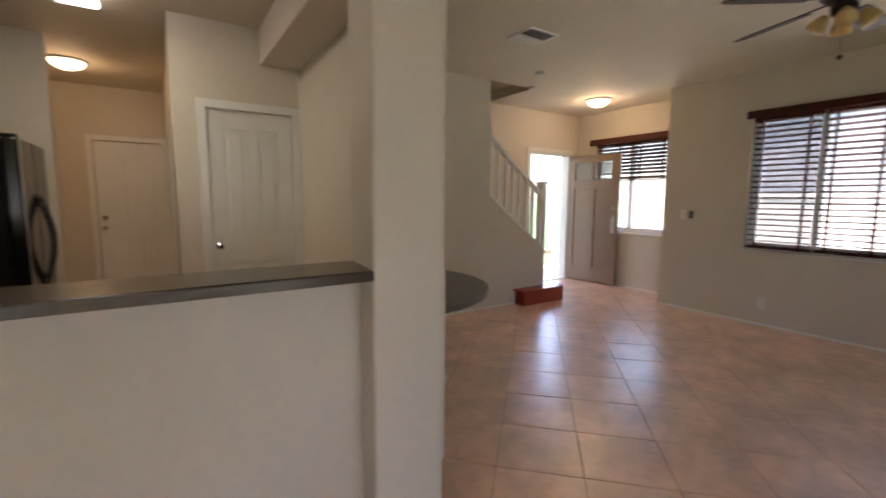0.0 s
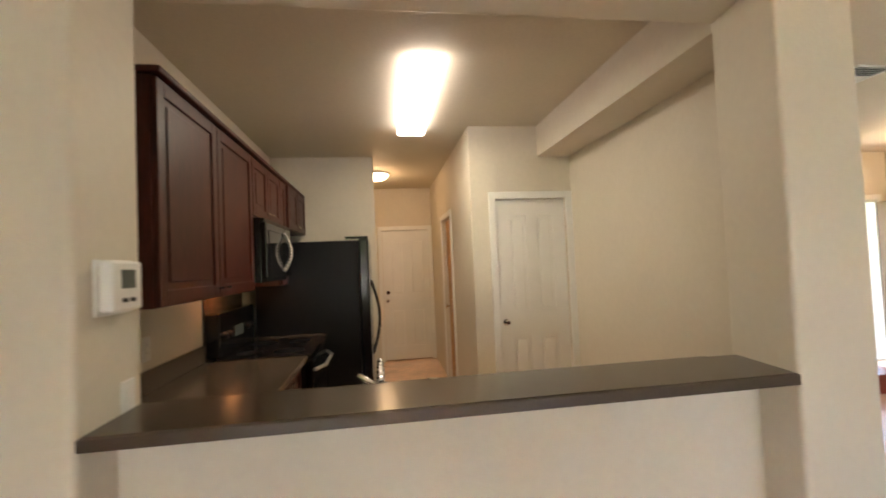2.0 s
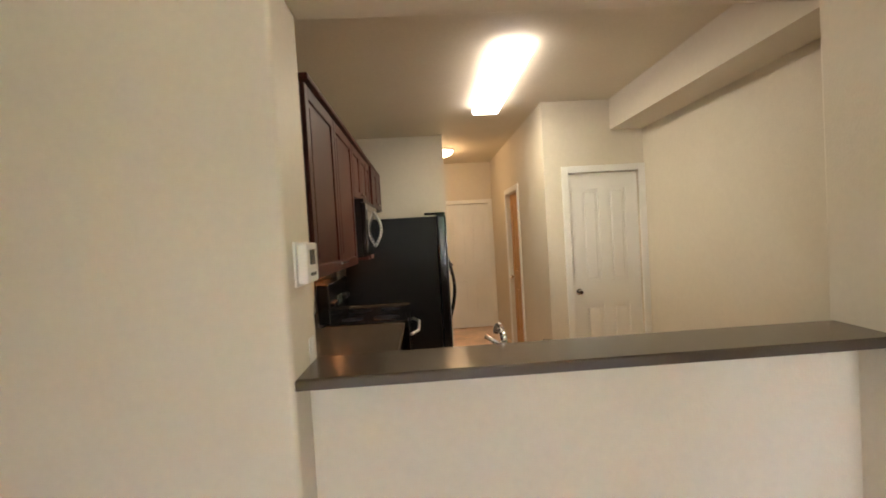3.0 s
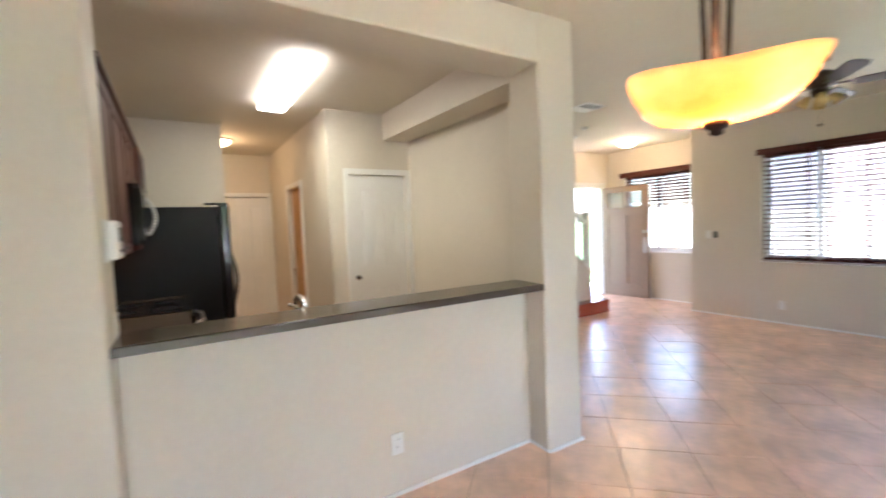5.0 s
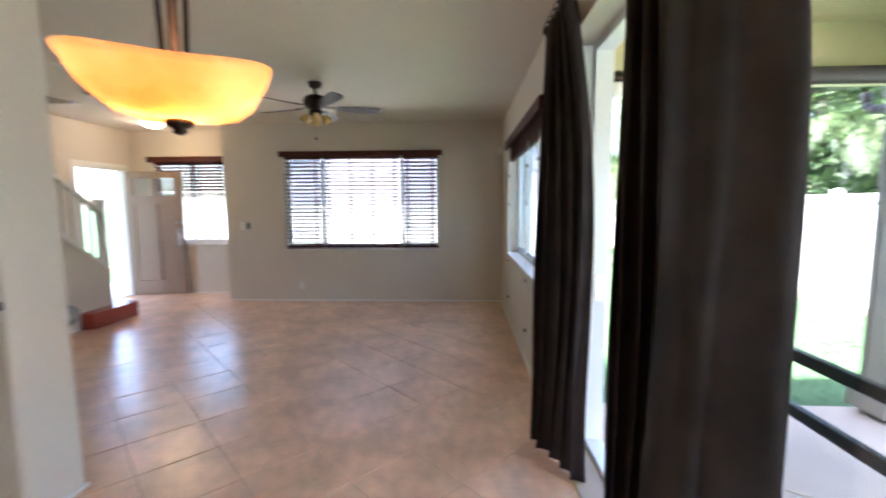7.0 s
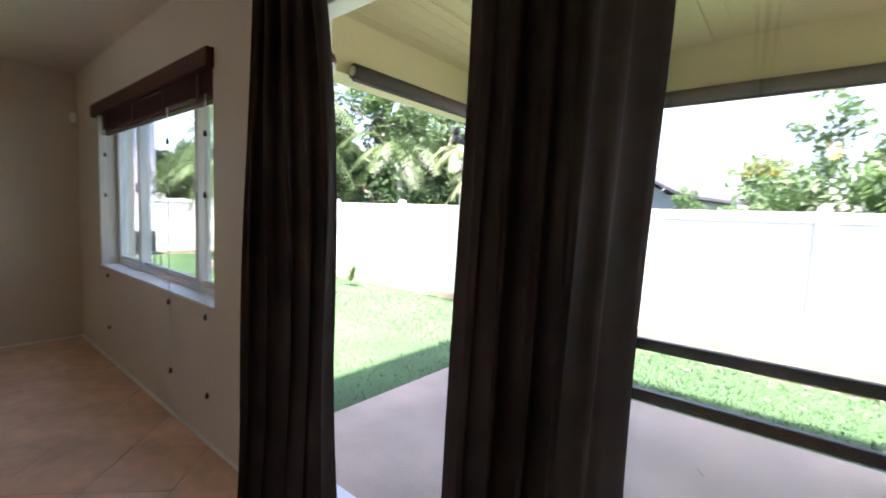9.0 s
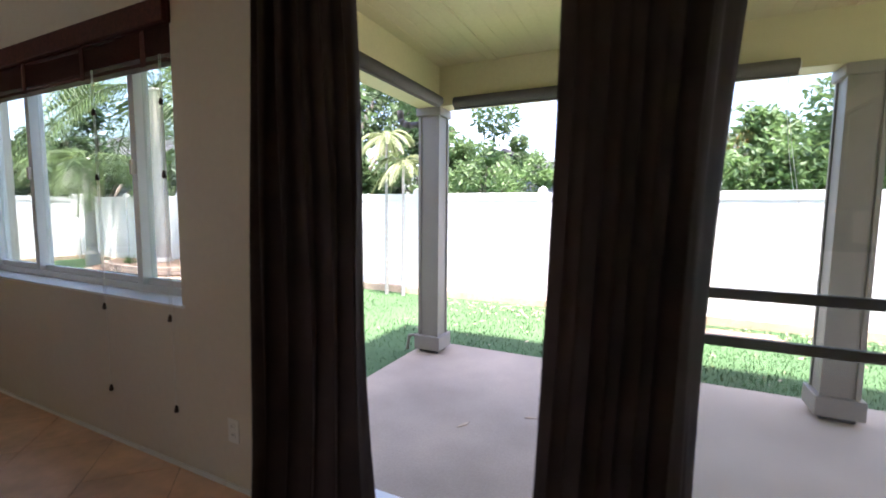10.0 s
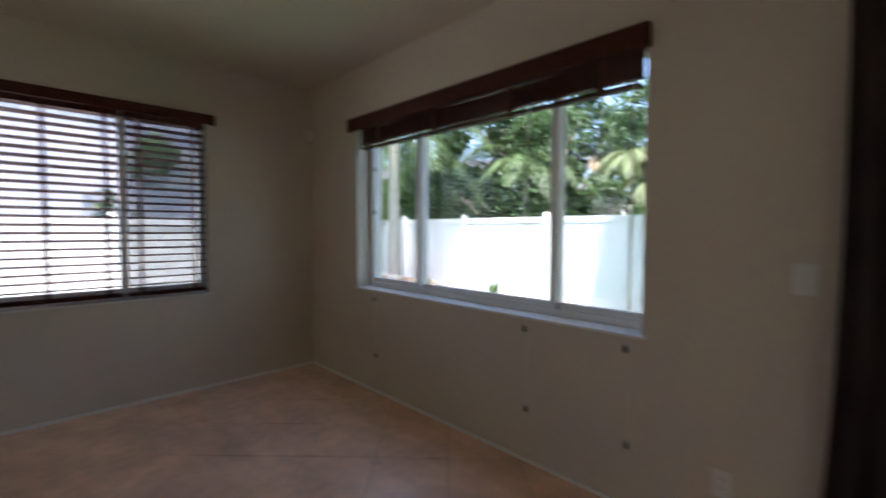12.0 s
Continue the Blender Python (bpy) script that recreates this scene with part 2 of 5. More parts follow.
def wall(name, axis, face, back, u0, u1, z0, z1, holes, material, label):
    """A wall along x or y from face to back, with holes (u0, u1, z0, z1) cut through it."""
    bm = bmesh.new()
    cuts = sorted({u0, u1, *[h[0] for h in holes], *[h[1] for h in holes]})
    for a, b in zip(cuts, cuts[1:]):
        spans = [(z0, z1)]
        for h in holes:
            if h[0] <= a and b <= h[1]:
                spans = [p for s in spans for p in ((s[0], max(s[0], min(s[1], h[2]))), (min(s[1], max(s[0], h[3])), s[1])) if p[1] - p[0] > 1e-4]
        for s in spans:
            if axis == "x":
                solid(bm, a, b, min(face, back), max(face, back), *s)
            else:
                solid(bm, min(face, back), max(face, back), a, b, *s)
    return structure(name, bm, material, label, "wall")


H = 2.69   # ceiling height

# ---- large structure ----
W = "cream painted drywall wall, plain and lightly textured"
# the door hole is widened westwards, out of view, to admit more daylight
wall("wall_back", "x", -0.20, -0.46, -1.70, 6.86, -0.2, H, [(-0.75, 2.86, -0.2, 2.38), (3.53, 5.90, 0.84, 2.24)], PAINT, "cream painted wall with a window and a sliding door")
wall("wall_front", "y", 6.70, 6.86, -0.20, 4.01, -0.2, H, [(0.74, 3.09, 0.80, 2.22)], PAINT, "cream painted wall with a wide blind-covered window")
wall("wall_recess_return", "x", 4.01, 3.86, 6.862, 7.25, -0.2, H, [], PAINT, W)
wall("wall_recess", "y", 7.25, 7.40, 3.86, 6.02, -0.2, H, [(4.28, 5.50, 0.83, 2.20)], PAINT, "cream painted entry wall with a small window")
wall("wall_entry", "x", 5.87, 6.02, 2.40, 7.25, -0.2, 4.2, [(6.18, 7.08, -0.2, 2.06)], PAINT, "cream painted entry wall with an open front door")
wall("wall_west", "y", -1.70, -1.85, -0.20, 2.70, -0.2, H, [], PAINT, W)
bm = bmesh.new()
solid(bm, -1.70, -0.11, 2.40, 2.72, -0.2, H)
bmesh.ops.bevel(bm, geom=[e for e in bm.edges if all(v.co.x > -0.2 for v in e.verts) and abs(e.verts[0].co.z - e.verts[1].co.z) > 1], offset=0.02, segments=4, affect="EDGES", profile=0.5)
structure("wall_pass_left", bm, PAINT, "cream painted wall with rounded corner beside the kitchen opening", "wall")
wall("wall_kitchen_left", "y", -0.47, -0.62, 2.70, 7.92, -0.2, H, [], PAINT, W)
wall("wall_fridge_end", "x", 5.95, 6.07, -0.47, 0.62, 0, H, [], PAINT, "cream painted wall stub behind the refrigerator")
wall("wall_hall_end", "x", 7.92, 8.06, -0.62, 2.0, 0, H, [(0.69, 1.46, 0, 2.03)], PAINT, "cream painted hall wall with a white panel door")
# unseen blocker behind the hall door, added to stop outside light leaking in
wall("wall_hall_backing", "x", 8.065, 8.16, -0.62, 2.0, -0.2, H, [], PAINT, W)
wall("wall_hall_right", "y", 1.48, 1.60, 4.88, 7.92, 0, H, [(6.02, 6.72, 0, 2.03)], PAINT, "cream painted hall wall with a doorway")
wall("wall_pantry", "x", 4.88, 5.0, 1.60, 2.42, 0, H, [(1.70, 2.358, 0, 2.03)], PAINT, "cream painted wall with a white pantry door")
wall("wall_kitchen_right", "y", 2.42, 2.52, 2.70, 5.0, 0, H, [], PAINT, "cream painted wall between kitchen and living room")
wall("wall_stair", "x", 4.97, 5.07, 2.52, 4.64, 0, H, [], PAINT, "cream painted wall beside the staircase")
# upper walls are invented to box the stairwell in and keep it dark
wall("wall_stair_upper", "x", 4.97, 5.07, 2.50, 5.31, H + 0.12, 4.2, [], PAINT, "upper wall of the stairwell")
wall("wall_stair_upper_end", "y", 5.31, 5.43, 5.07, 5.87, H + 0.12, 4.2, [], PAINT, "end wall of the stairwell")

bm = bmesh.new()
prism(bm, [(2.006, 2.40), (2.318, 2.40), (2.325, 2.72), (2.046, 2.72)], 0, H)
bmesh.ops.bevel(bm, geom=[e for e in bm.edges if abs(e.verts[0].co.z - e.verts[1].co.z) > 1], offset=0.018, segments=4, affect="EDGES", profile=0.5)
structure("column", bm, PAINT, "cream painted square column with rounded corners", "column")
bm = bmesh.new()
solid(bm, -0.11, 2.06, 2.403, 2.717, 2.40, H, bevel=0.012)
structure("header_beam", bm, PAINT, "cream painted header over the kitchen opening", "beam")
bm = bmesh.new()
solid(bm, 2.115, 2.42, 2.72, 4.88, 2.41, H)
structure("kitchen_soffit", bm, PAINT, "cream painted boxed beam along the kitchen wall", "beam")
bm = bmesh.new()
solid(bm, -0.11, 2.06, 2.58, 2.68, 0, 1.025)
structure("half_wall", bm, PAINT, "cream painted half wall under the bar counter", "half wall")
bm = bmesh.new()
for x0, x1, y0, y1 in ((-1.85, 6.86, -0.46, 3.86), (-1.85, 7.40, 3.86, 4.97), (-0.62, 2.5, 4.97, 8.06), (5.31, 7.40, 4.97, 6.02)):
    solid(bm, x0, x1, y0, y1, H, H + 0.12)
structure("ceiling", bm, CEILING, "cream painted flat ceiling with fine texture", "ceiling")
# invented lid of the box that keeps the stairwell dark
bm = bmesh.new()
solid(bm, 2.40, 5.43, 4.97, 6.02, 4.2, 4.3)
structure("stairwell_ceiling", bm, CEILING, "flat ceiling above the stairwell", "ceiling")
bm = bmesh.new()
for x0, x1, y0, y1 in ((-1.85, 6.80, -0.36, 3.95), (-0.62, 7.40, 3.95, 6.02), (-0.62, 2.0, 6.02, 8.06)):
    solid(bm, x0, x1, y0, y1, -0.2, -0.004)
floor = structure("floor", bm, GROUT, "terracotta tiles laid diagonally with dark grout", "floor")

# baseboards: slim, painted with the walls
bm = bmesh.new()
for d in ((-1.70, -0.75, -0.20, -0.188), (2.86, 6.70, -0.20, -0.188), (-1.70, -0.11, 2.388, 2.40), (-0.11, 2.02, 2.568, 2.58), (2.02, 2.32, 2.388, 2.40), (2.50, 5.06, 4.958, 4.97)):
    solid(bm, *d, 0, 0.02)
for x, y0, y1 in ((6.688, -0.188, 4.01), (7.238, 4.01, 5.0), (2.008, 2.40, 2.568)):
    solid(bm, x, x + 0.012, y0, y1, 0, 0.02)
structure("baseboard", bm, WHITE, "thin white strip of caulk and trim at the floor", "baseboard")

# ---- windows, doors and blinds ----


def pane(name, dims, parent, glass=GLASS):
    p = box_part(name, dims, glass, parent, bevel=0)
    p.visible_shadow = False
    return p


def slider_window(name, axis, face, u0, u1, z0, z1, mullions, depth, label):
    """A white vinyl window set into a wall's hole; depth runs outwards from face."""
    w = thing(name, (u0, face, z0) if axis == "x" else (face, u0, z0), label, "window", kind="structure")
    s = 1 if depth > 0 else -1

    def dims(a, b, d0, d1, lo, hi):
        p, q = sorted((face + d0 * s, face + d1 * s))
        return (a, b, p, q, lo, hi) if axis == "x" else (p, q, a, b, lo, hi)
    d = abs(depth)
    f = 0.045
    box_part("window_frame", dims(u0, u0 + f, d - 0.07, d, z0, z1), VINYL, w)
    box_part("window_frame", dims(u1 - f, u1, d - 0.07, d, z0, z1), VINYL, w)
    box_part("window_frame", dims(u0 + f, u1 - f, d - 0.07, d, z1 - f, z1), VINYL, w)
    box_part("window_frame", dims(u0 + f, u1 - f, d - 0.07, d, z0, z0 + f), VINYL, w)
    edges = [u0 + f, *mullions, u1 - f]
    for i, (a, b) in enumerate(zip(edges, edges[1:])):
        if i:
            m = box_part("mullion", dims(a - 0.025, a + 0.025, d - 0.085, d - 0.005, z0 + f, z1 - f), VINYL, w)
            box_part("latch", dims(a - 0.012, a + 0.012, d - 0.105, d - 0.085, (z0 + z1) / 2 - 0.04, (z0 + z1) / 2 + 0.04), PLASTIC, m)
        lo, hi = a + (0.025 if i else 0), b - (0.025 if i < len(edges) - 2 else 0)
        sash = box_part("sash_rail", dims(lo, hi, d - 0.055, d - 0.015, z0 + f, z0 + f + 0.035), VINYL, w)
        pane("pane", dims(lo, hi, d - 0.038, d - 0.025, z0 + f + 0.035, z1 - f), sash)
    box_part("window_sill", dims(u0 - 0.02, u1 + 0.02, -0.012, d - 0.07, z0 - 0.010, z0 + 0.005), WHITE, w)
    return w


slider_window("window_1", "x", -0.20, 3.53, 5.90, 0.84, 2.24, (4.07, 5.24), -0.20, "three-part white vinyl sliding window with deep sill")
slider_window("window_2", "y", 6.70, 0.74, 3.09, 0.80, 2.22, (1.30, 2.50), 0.15, "wide white vinyl window behind wooden blinds")
SCREEN_MESH = bpy.data.materials.new("insect_screen")
SCREEN_MESH.use_nodes = True
sn, sl = SCREEN_MESH.node_tree.nodes, SCREEN_MESH.node_tree.links
sn["Principled BSDF"].inputs["Base Color"].default_value = (0.06, 0.06, 0.065, 1)
sx, sc = sn.new("ShaderNodeMixShader"), sn.new("ShaderNodeBsdfTransparent")
sx.inputs["Fac"].default_value = 0.42
sl.new(sc.outputs["BSDF"], sx.inputs[1])
sl.new(sn["Principled BSDF"].outputs["BSDF"], sx.inputs[2])
sl.new(sx.outputs["Shader"], sn["Material Output"].inputs["Surface"])
w2 = bpy.data.objects["window_2"]
for y0, y1 in ((0.80, 1.275), (2.525, 3.03)):
    box_part("insect_screen", (6.862, 6.864, y0, y1, 0.85, 2.17), SCREEN_MESH, w2, "grey insect screen", bevel=0)
slider_window("window_3", "y", 7.25, 4.28, 5.50, 0.83, 2.20, (4.89,), 0.14, "small white vinyl window beside the front door")


def slat_mesh(length, width):
    bm = bmesh.new()
    solid(bm, -width / 2, width / 2, 0, length, -0.0015, 0.0015)
    me = bpy.data.meshes.new("slat")
    bm.to_mesh(me)
    bm.free()
    me.materials.append(BLINDWOOD)
    return me


def wood_blind(x, y0, y1, top, bottom, pitch, tilt, label, open_to=None, squeeze=0.006):
    """A wooden slat blind in a wall along y; slats below open_to are gathered."""
    b = thing("window_blind", (x, y0, bottom), label, "blind", group="wooden window blinds")
    me = slat_mesh(y1 - y0 - 0.02, 0.060)
    z = top - 0.05
    stop = bottom + 0.02 if open_to is None else open_to
    while z > stop:
        s = new("slat", me)
        s.parent = b
        s.matrix_parent_inverse = b.matrix_world.inverted()
        s.matrix_basis = pose(x, y0 + 0.01, z, 0, tilt + random.uniform(-2, 2), random.uniform(-0.1, 0.1))
        z -= pitch
    if open_to is not None:
        while z > bottom + 0.02:
            s = new("slat", me)
            s.parent = b
            s.matrix_parent_inverse = b.matrix_world.inverted()
            s.matrix_basis = pose(x + random.uniform(-0.004, 0.004), y0 + 0.01, z, 0, 0, 0)
            z -= squeeze
    box_part("head_rail", (x - 0.028, x + 0.028, y0, y1, top - 0.045, top), BLINDWOOD, b)
    box_part("bottom_rail", (x - 0.026, x + 0.026, y0, y1, bottom, bottom + 0.016), BLINDWOOD, b)
    n = max(2, round((y1 - y0) / 0.45) + 1)
    for i in range(n):
        y = y0 + 0.09 + (y1 - y0 - 0.18) * i / (n - 1)
        bm = bmesh.new()
        solid(bm, x - 0.033, x - 0.032, y - 0.013, y + 0.013, bottom + 0.01, top - 0.04)
        part("ladder_tape", bm, BLINDWOOD, b)
    return b


def valance(dims, label, end_dims=()):
    v = thing("valance", (dims[0], dims[2], dims[4]), label, "valance", group="wooden valances")
    box_part("front_board", dims, BLINDWOOD, v, bevel=0.006)
    for d in end_dims:
        box_part("return_board", d, BLINDWOOD, v)
    return v


BL = "dark mahogany wooden slat blind, lowered, slats open"
wood_blind(6.735, 2.51, 3.08, 2.21, 0.825, 0.057, 15, BL)
wood_blind(6.735, 1.315, 2.49, 2.21, 0.825, 0.057, 15, BL)
wood_blind(6.735, 0.75, 1.295, 2.21, 0.825, 0.057, 15, BL)
valance((6.615, 6.64, 0.69, 3.125, 2.19, 2.265), "dark mahogany valance across the wide window", ((6.642, 6.698, 0.69, 0.71, 2.19, 2.265), (6.642, 6.698, 3.105, 3.125, 2.19, 2.265)))
wood_blind(7.285, 4.29, 5.49, 2.20, 1.62, 0.052, 38, "dark mahogany wooden blind, half raised over the entry window", open_to=1.70)
valance((7.17, 7.195, 4.24, 5.56, 2.18, 2.27), "dark mahogany valance over the entry window", ((7.197, 7.248, 5.54, 5.56, 2.18, 2.27),))

# raised blind over the garden window: slats stacked under the valance, sagging a little
b = thing("window_blind", (4.70, -0.24, 2.02), "dark mahogany wooden blind, fully raised in a stack", "blind", group="wooden window blinds")
z = 2.16
k = 0
while z > 2.045:
    bm = bmesh.new()
    n = 16
    for i in range(n):
        x0, x1 = 3.56 + 2.30 * i / n, 3.56 + 2.30 * (i + 1) / n
        sag = [0.004 * math.sin(5.2 * (x - 3.5) + 0.35 * k) + 0.003 * math.sin(2.3 * x) for x in (x0, x1)]
        v = [bm.verts.new(p) for p in ((x0, -0.262, z + sag[0]), (x1, -0.262, z + sag[1]), (x1, -0.214, z + sag[1]), (x0, -0.214, z + sag[0]), (x0, -0.262, z + sag[0] + 0.003), (x1, -0.262, z + sag[1] + 0.003), (x1, -0.214, z + sag[1] + 0.003), (x0, -0.214, z + sag[0] + 0.003))]
        for f in ((3, 2, 1, 0), (4, 5, 6, 7), (0, 1, 5, 4), (2, 3, 7, 6)):
            bm.faces.new([v[j] for j in f])
    bmesh.ops.remove_doubles(bm, verts=bm.verts, dist=1e-5)
    part("slat", bm, BLINDWOOD, b)
    z -= 0.008
    k += 1
box_part("head_rail", (3.56, 5.86, -0.268, -0.208, 2.175, 2.225), BLINDWOOD, b)
box_part("bottom_rail", (3.57, 5.85, -0.266, -0.210, 2.008, 2.026), BLINDWOOD, b)
for x in (3.75, 4.3, 4.95, 5.6):
    bm = bmesh.new()
    solid(bm, x - 0.02, x + 0.02, -0.206, -0.204, 2.0, 2.17)
    part("ladder_tape", bm, BLINDWOOD, b)
valance((3.515, 5.99, -0.182, -0.158, 2.165, 2.272), "dark mahogany valance over the garden window", ((3.515, 3.535, -0.199, -0.184, 2.165, 2.272), (5.97, 5.99, -0.199, -0.184, 2.165, 2.272)))
for x, low in ((3.572, 0.30), (4.146, 0.30), (5.60, 0.30)):
    c = thing("blind_cord", (x, -0.175, low), "white blind cord with small dark wooden tassels", "cord", group="blind cords")
    rod_part("cord", (x, -0.178, 2.03), (x + 0.004, -0.176, low + 0.04), 0.0014, PLASTIC, c, sides=6)
    rod_part("cord", (x + 0.012, -0.178, 2.03), (x + 0.02, -0.176, 0.80), 0.0014, PLASTIC, c, sides=6)
    for xx, zz in ((x + 0.004, low), (x + 0.02, 0.76), (x + 0.01, 1.46), (x + 0.006, 1.80)):
        bm = bmesh.new()
        lathe(bm, [(0.004, 0.035), (0.008, 0.025), (0.011, 0.008), (0.009, 0.0)], (xx, -0.176, zz), sides=10)
        part("tassel", bm, FAN_WOOD, c, smooth=True)

# sliding patio door: frame, two glazed panels, inside handle
d = thing("door_1", (1.6, -0.41, 0), "white vinyl sliding glass patio door, slid open", "sliding door", kind="structure")
for dims in ((-0.75, -0.705, -0.455, -0.35, 0.0, 2.38), (2.815, 2.86, -0.455, -0.35, 0.0, 2.38), (-0.705, 2.815, -0.455, -0.35, 2.335, 2.38), (-0.705, 2.815, -0.455, -0.35, -0.01, 0.03)):
    box_part("door_frame", dims, VINYL, d, bevel=0.004)
box_part("jamb_liner", (2.850, 2.859, -0.348, -0.202, 0.013, 2.375), VINYL, d, "bright white jamb lining", bevel=0)
# the first panel is unseen, added to fill the opening widened for daylight
for u0, u1, y0, handle in ((-0.705, 0.50, -0.398, False), (0.44, 1.66, -0.445, False), (0.52, 1.70, -0.398, True)):
    p = box_part("stile", (u0, u0 + 0.07, y0, y0 + 0.04, 0.03, 2.335), VINYL, d)
    q = box_part("stile", (u1 - 0.07, u1, y0, y0 + 0.04, 0.03, 2.335), VINYL, d)
    box_part("rail", (u0 + 0.07, u1 - 0.07, y0, y0 + 0.04, 2.26, 2.335), VINYL, d)
    r = box_part("rail", (u0 + 0.07, u1 - 0.07, y0, y0 + 0.04, 0.03, 0.085), VINYL, d)
    pane("pane", (u0 + 0.07, u1 - 0.07, y0 + 0.017, y0 + 0.023, 0.085, 2.26), r, DOOR_GLASS)
    if handle:
        bm = bmesh.new()
        solid(bm, 1.65, 1.68, y0 + 0.04, y0 + 0.05, 0.88, 1.12, bevel=0.003)
        for z in (0.91, 1.09):
            rod(bm, (1.665, y0 + 0.05, z), (1.665, y0 + 0.085, z), 0.007)
        rod(bm, (1.665, y0 + 0.085, 0.895), (1.665, y0 + 0.085, 1.105), 0.008)
        part("door_handle", bm, PLASTIC, q, "cream pull handle")
box_part("strike_plate", (2.808, 2.8145, -0.42, -0.385, 0.90, 1.06), STEEL, d, "steel strike plate on the jamb", bevel=0.002)
bm = bmesh.new()
solid(bm, -0.75, 2.86, -0.35, -0.19, -0.02, 0.012)
structure("threshold", bm, CONCRETE, "stone threshold under the patio door", "threshold")

bars = thing("guard_rail", (0.45, -0.48, 0.86), "two black metal guard bars across the patio door", "guard rail")
for z in (1.06, 0.905):
    bm = bmesh.new()
    solid(bm, 0.40, 1.62, -0.525, -0.50, z - 0.017, z + 0.017, bevel=0.004)
    part("bar", bm, BLACK_METAL, bars)
for x in (0.42, 1.60):
    box_part("bracket", (x - 0.015, x + 0.015, -0.50, -0.452, 0.86, 1.10), BLACK_METAL, bars)


def curtain(x0, x1, ya, yb, top, folds, depth, seed, label, flare=0.0, lean=0.0, tail=None):
    """A floor-length curtain gathered on rings, with deep irregular folds; tail is how deep its first edge hangs back."""
    rnd = random.Random(seed)
    c = thing("curtain", ((x0 + x1) / 2, (ya + yb) / 2, 0), label, "curtain", group="patio door curtains")
    bm = bmesh.new()
    nu, nv = folds * 14, 26
    ph = [rnd.uniform(-0.6, 0.6) for _ in range(folds + 2)]
    amp = [rnd.uniform(0.55, 1.15) for _ in range(folds + 2)]
    grid = []
    for j in range(nv + 1):
        v = j / nv
        z = 0.012 + (top - 0.012) * v
        wide = 1 - 0.14 * math.sin(math.pi * v) + flare * (1 - v) ** 4
        row = []
        for i in range(nu + 1):
            u = i / nu
            k = int(u * folds)
            a = 2 * math.pi * u * folds + ph[k] * 0.6 * math.sin(math.pi * u)
            y = ya + (yb - ya) * u + (-0.095 - ya - (yb - ya) * u) * 0.75 * v ** 4
            yy = y + depth * amp[k] * math.sin(a) * (0.75 + 0.25 * (1 - v)) + 0.012 * math.sin(7 * v + 5 * u) + flare * 0.10 * (1 - v) ** 5
            xx = (x0 + x1) / 2 + (u - 0.5) * (x1 - x0) * wide + 0.014 * math.sin(2 * a + 3 * v) + lean * (v - 0.5)
            if tail is not None and u < 0.16:
                k2 = 1 - u / 0.16
                yy += (tail - yy) * k2 * (1 - 0.9 * v ** 6)
                xx += 0.10 * (x1 - x0) * (1 - k2) * k2 + 0.020 * math.sin(13 * k2) * k2 * (1.1 - 0.3 * v)
            row.append(bm.verts.new((xx, yy, z)))
        grid.append(row)
    for j in range(nv):
        for i in range(nu):
            bm.faces.new((grid[j][i], grid[j][i + 1], grid[j + 1][i + 1], grid[j + 1][i]))
    bmesh.ops.solidify(bm, geom=bm.faces[:], thickness=0.004)
    part("fabric", bm, CURTAIN, c, smooth=True)
    for i in range(folds + 1):
        x = x0 + (x1 - x0) * i / folds
        y = -0.095
        bm = bmesh.new()
        n = 16
        for s in range(n):
            a0, a1 = 2 * math.pi * s / n, 2 * math.pi * (s + 1) / n
            rod(bm, (x, y + 0.027 * math.cos(a0), top + 0.027 + 0.027 * math.sin(a0)), (x, y + 0.027 * math.cos(a1), top + 0.027 + 0.027 * math.sin(a1)), 0.003, sides=6)
        part("ring", bm, BRONZE, c)
    return c


curtain(2.45, 2.86, -0.26, -0.04, 2.46, 5, 0.055, 3, "dark brown floor-length curtain beside the patio door", flare=0.20)
curtain(1.278, 1.76, -0.16, -0.115, 2.46, 5, 0.060, 5, "dark brown floor-length curtain hanging mid patio door", lean=-0.06, tail=-0.42)
r = thing("curtain_rod", (1.6, -0.1, 2.5), "dark bronze curtain rod with round finials", "curtain rod")
rod_part("pole", (-0.9, -0.095, 2.487), (2.93, -0.095, 2.487), 0.011, BRONZE, r)
for x in (-0.9, 2.93):
    bm = bmesh.new()
    bmesh.ops.create_uvsphere(bm, u_segments=14, v_segments=10, radius=0.026, matrix=Matrix.Translation((x, -0.095, 2.487)))
    part("finial", bm, BRONZE, r, smooth=True)
for x in (-0.82, 2.895):
    bm = bmesh.new()
    rod(bm, (x, -0.199, 2.475), (x, -0.095, 2.475), 0.007)
    solid(bm, x - 0.02, x + 0.02, -0.199, -0.19, 2.44, 2.51, bevel=0.003)
    part("bracket", bm, BRONZE, r)


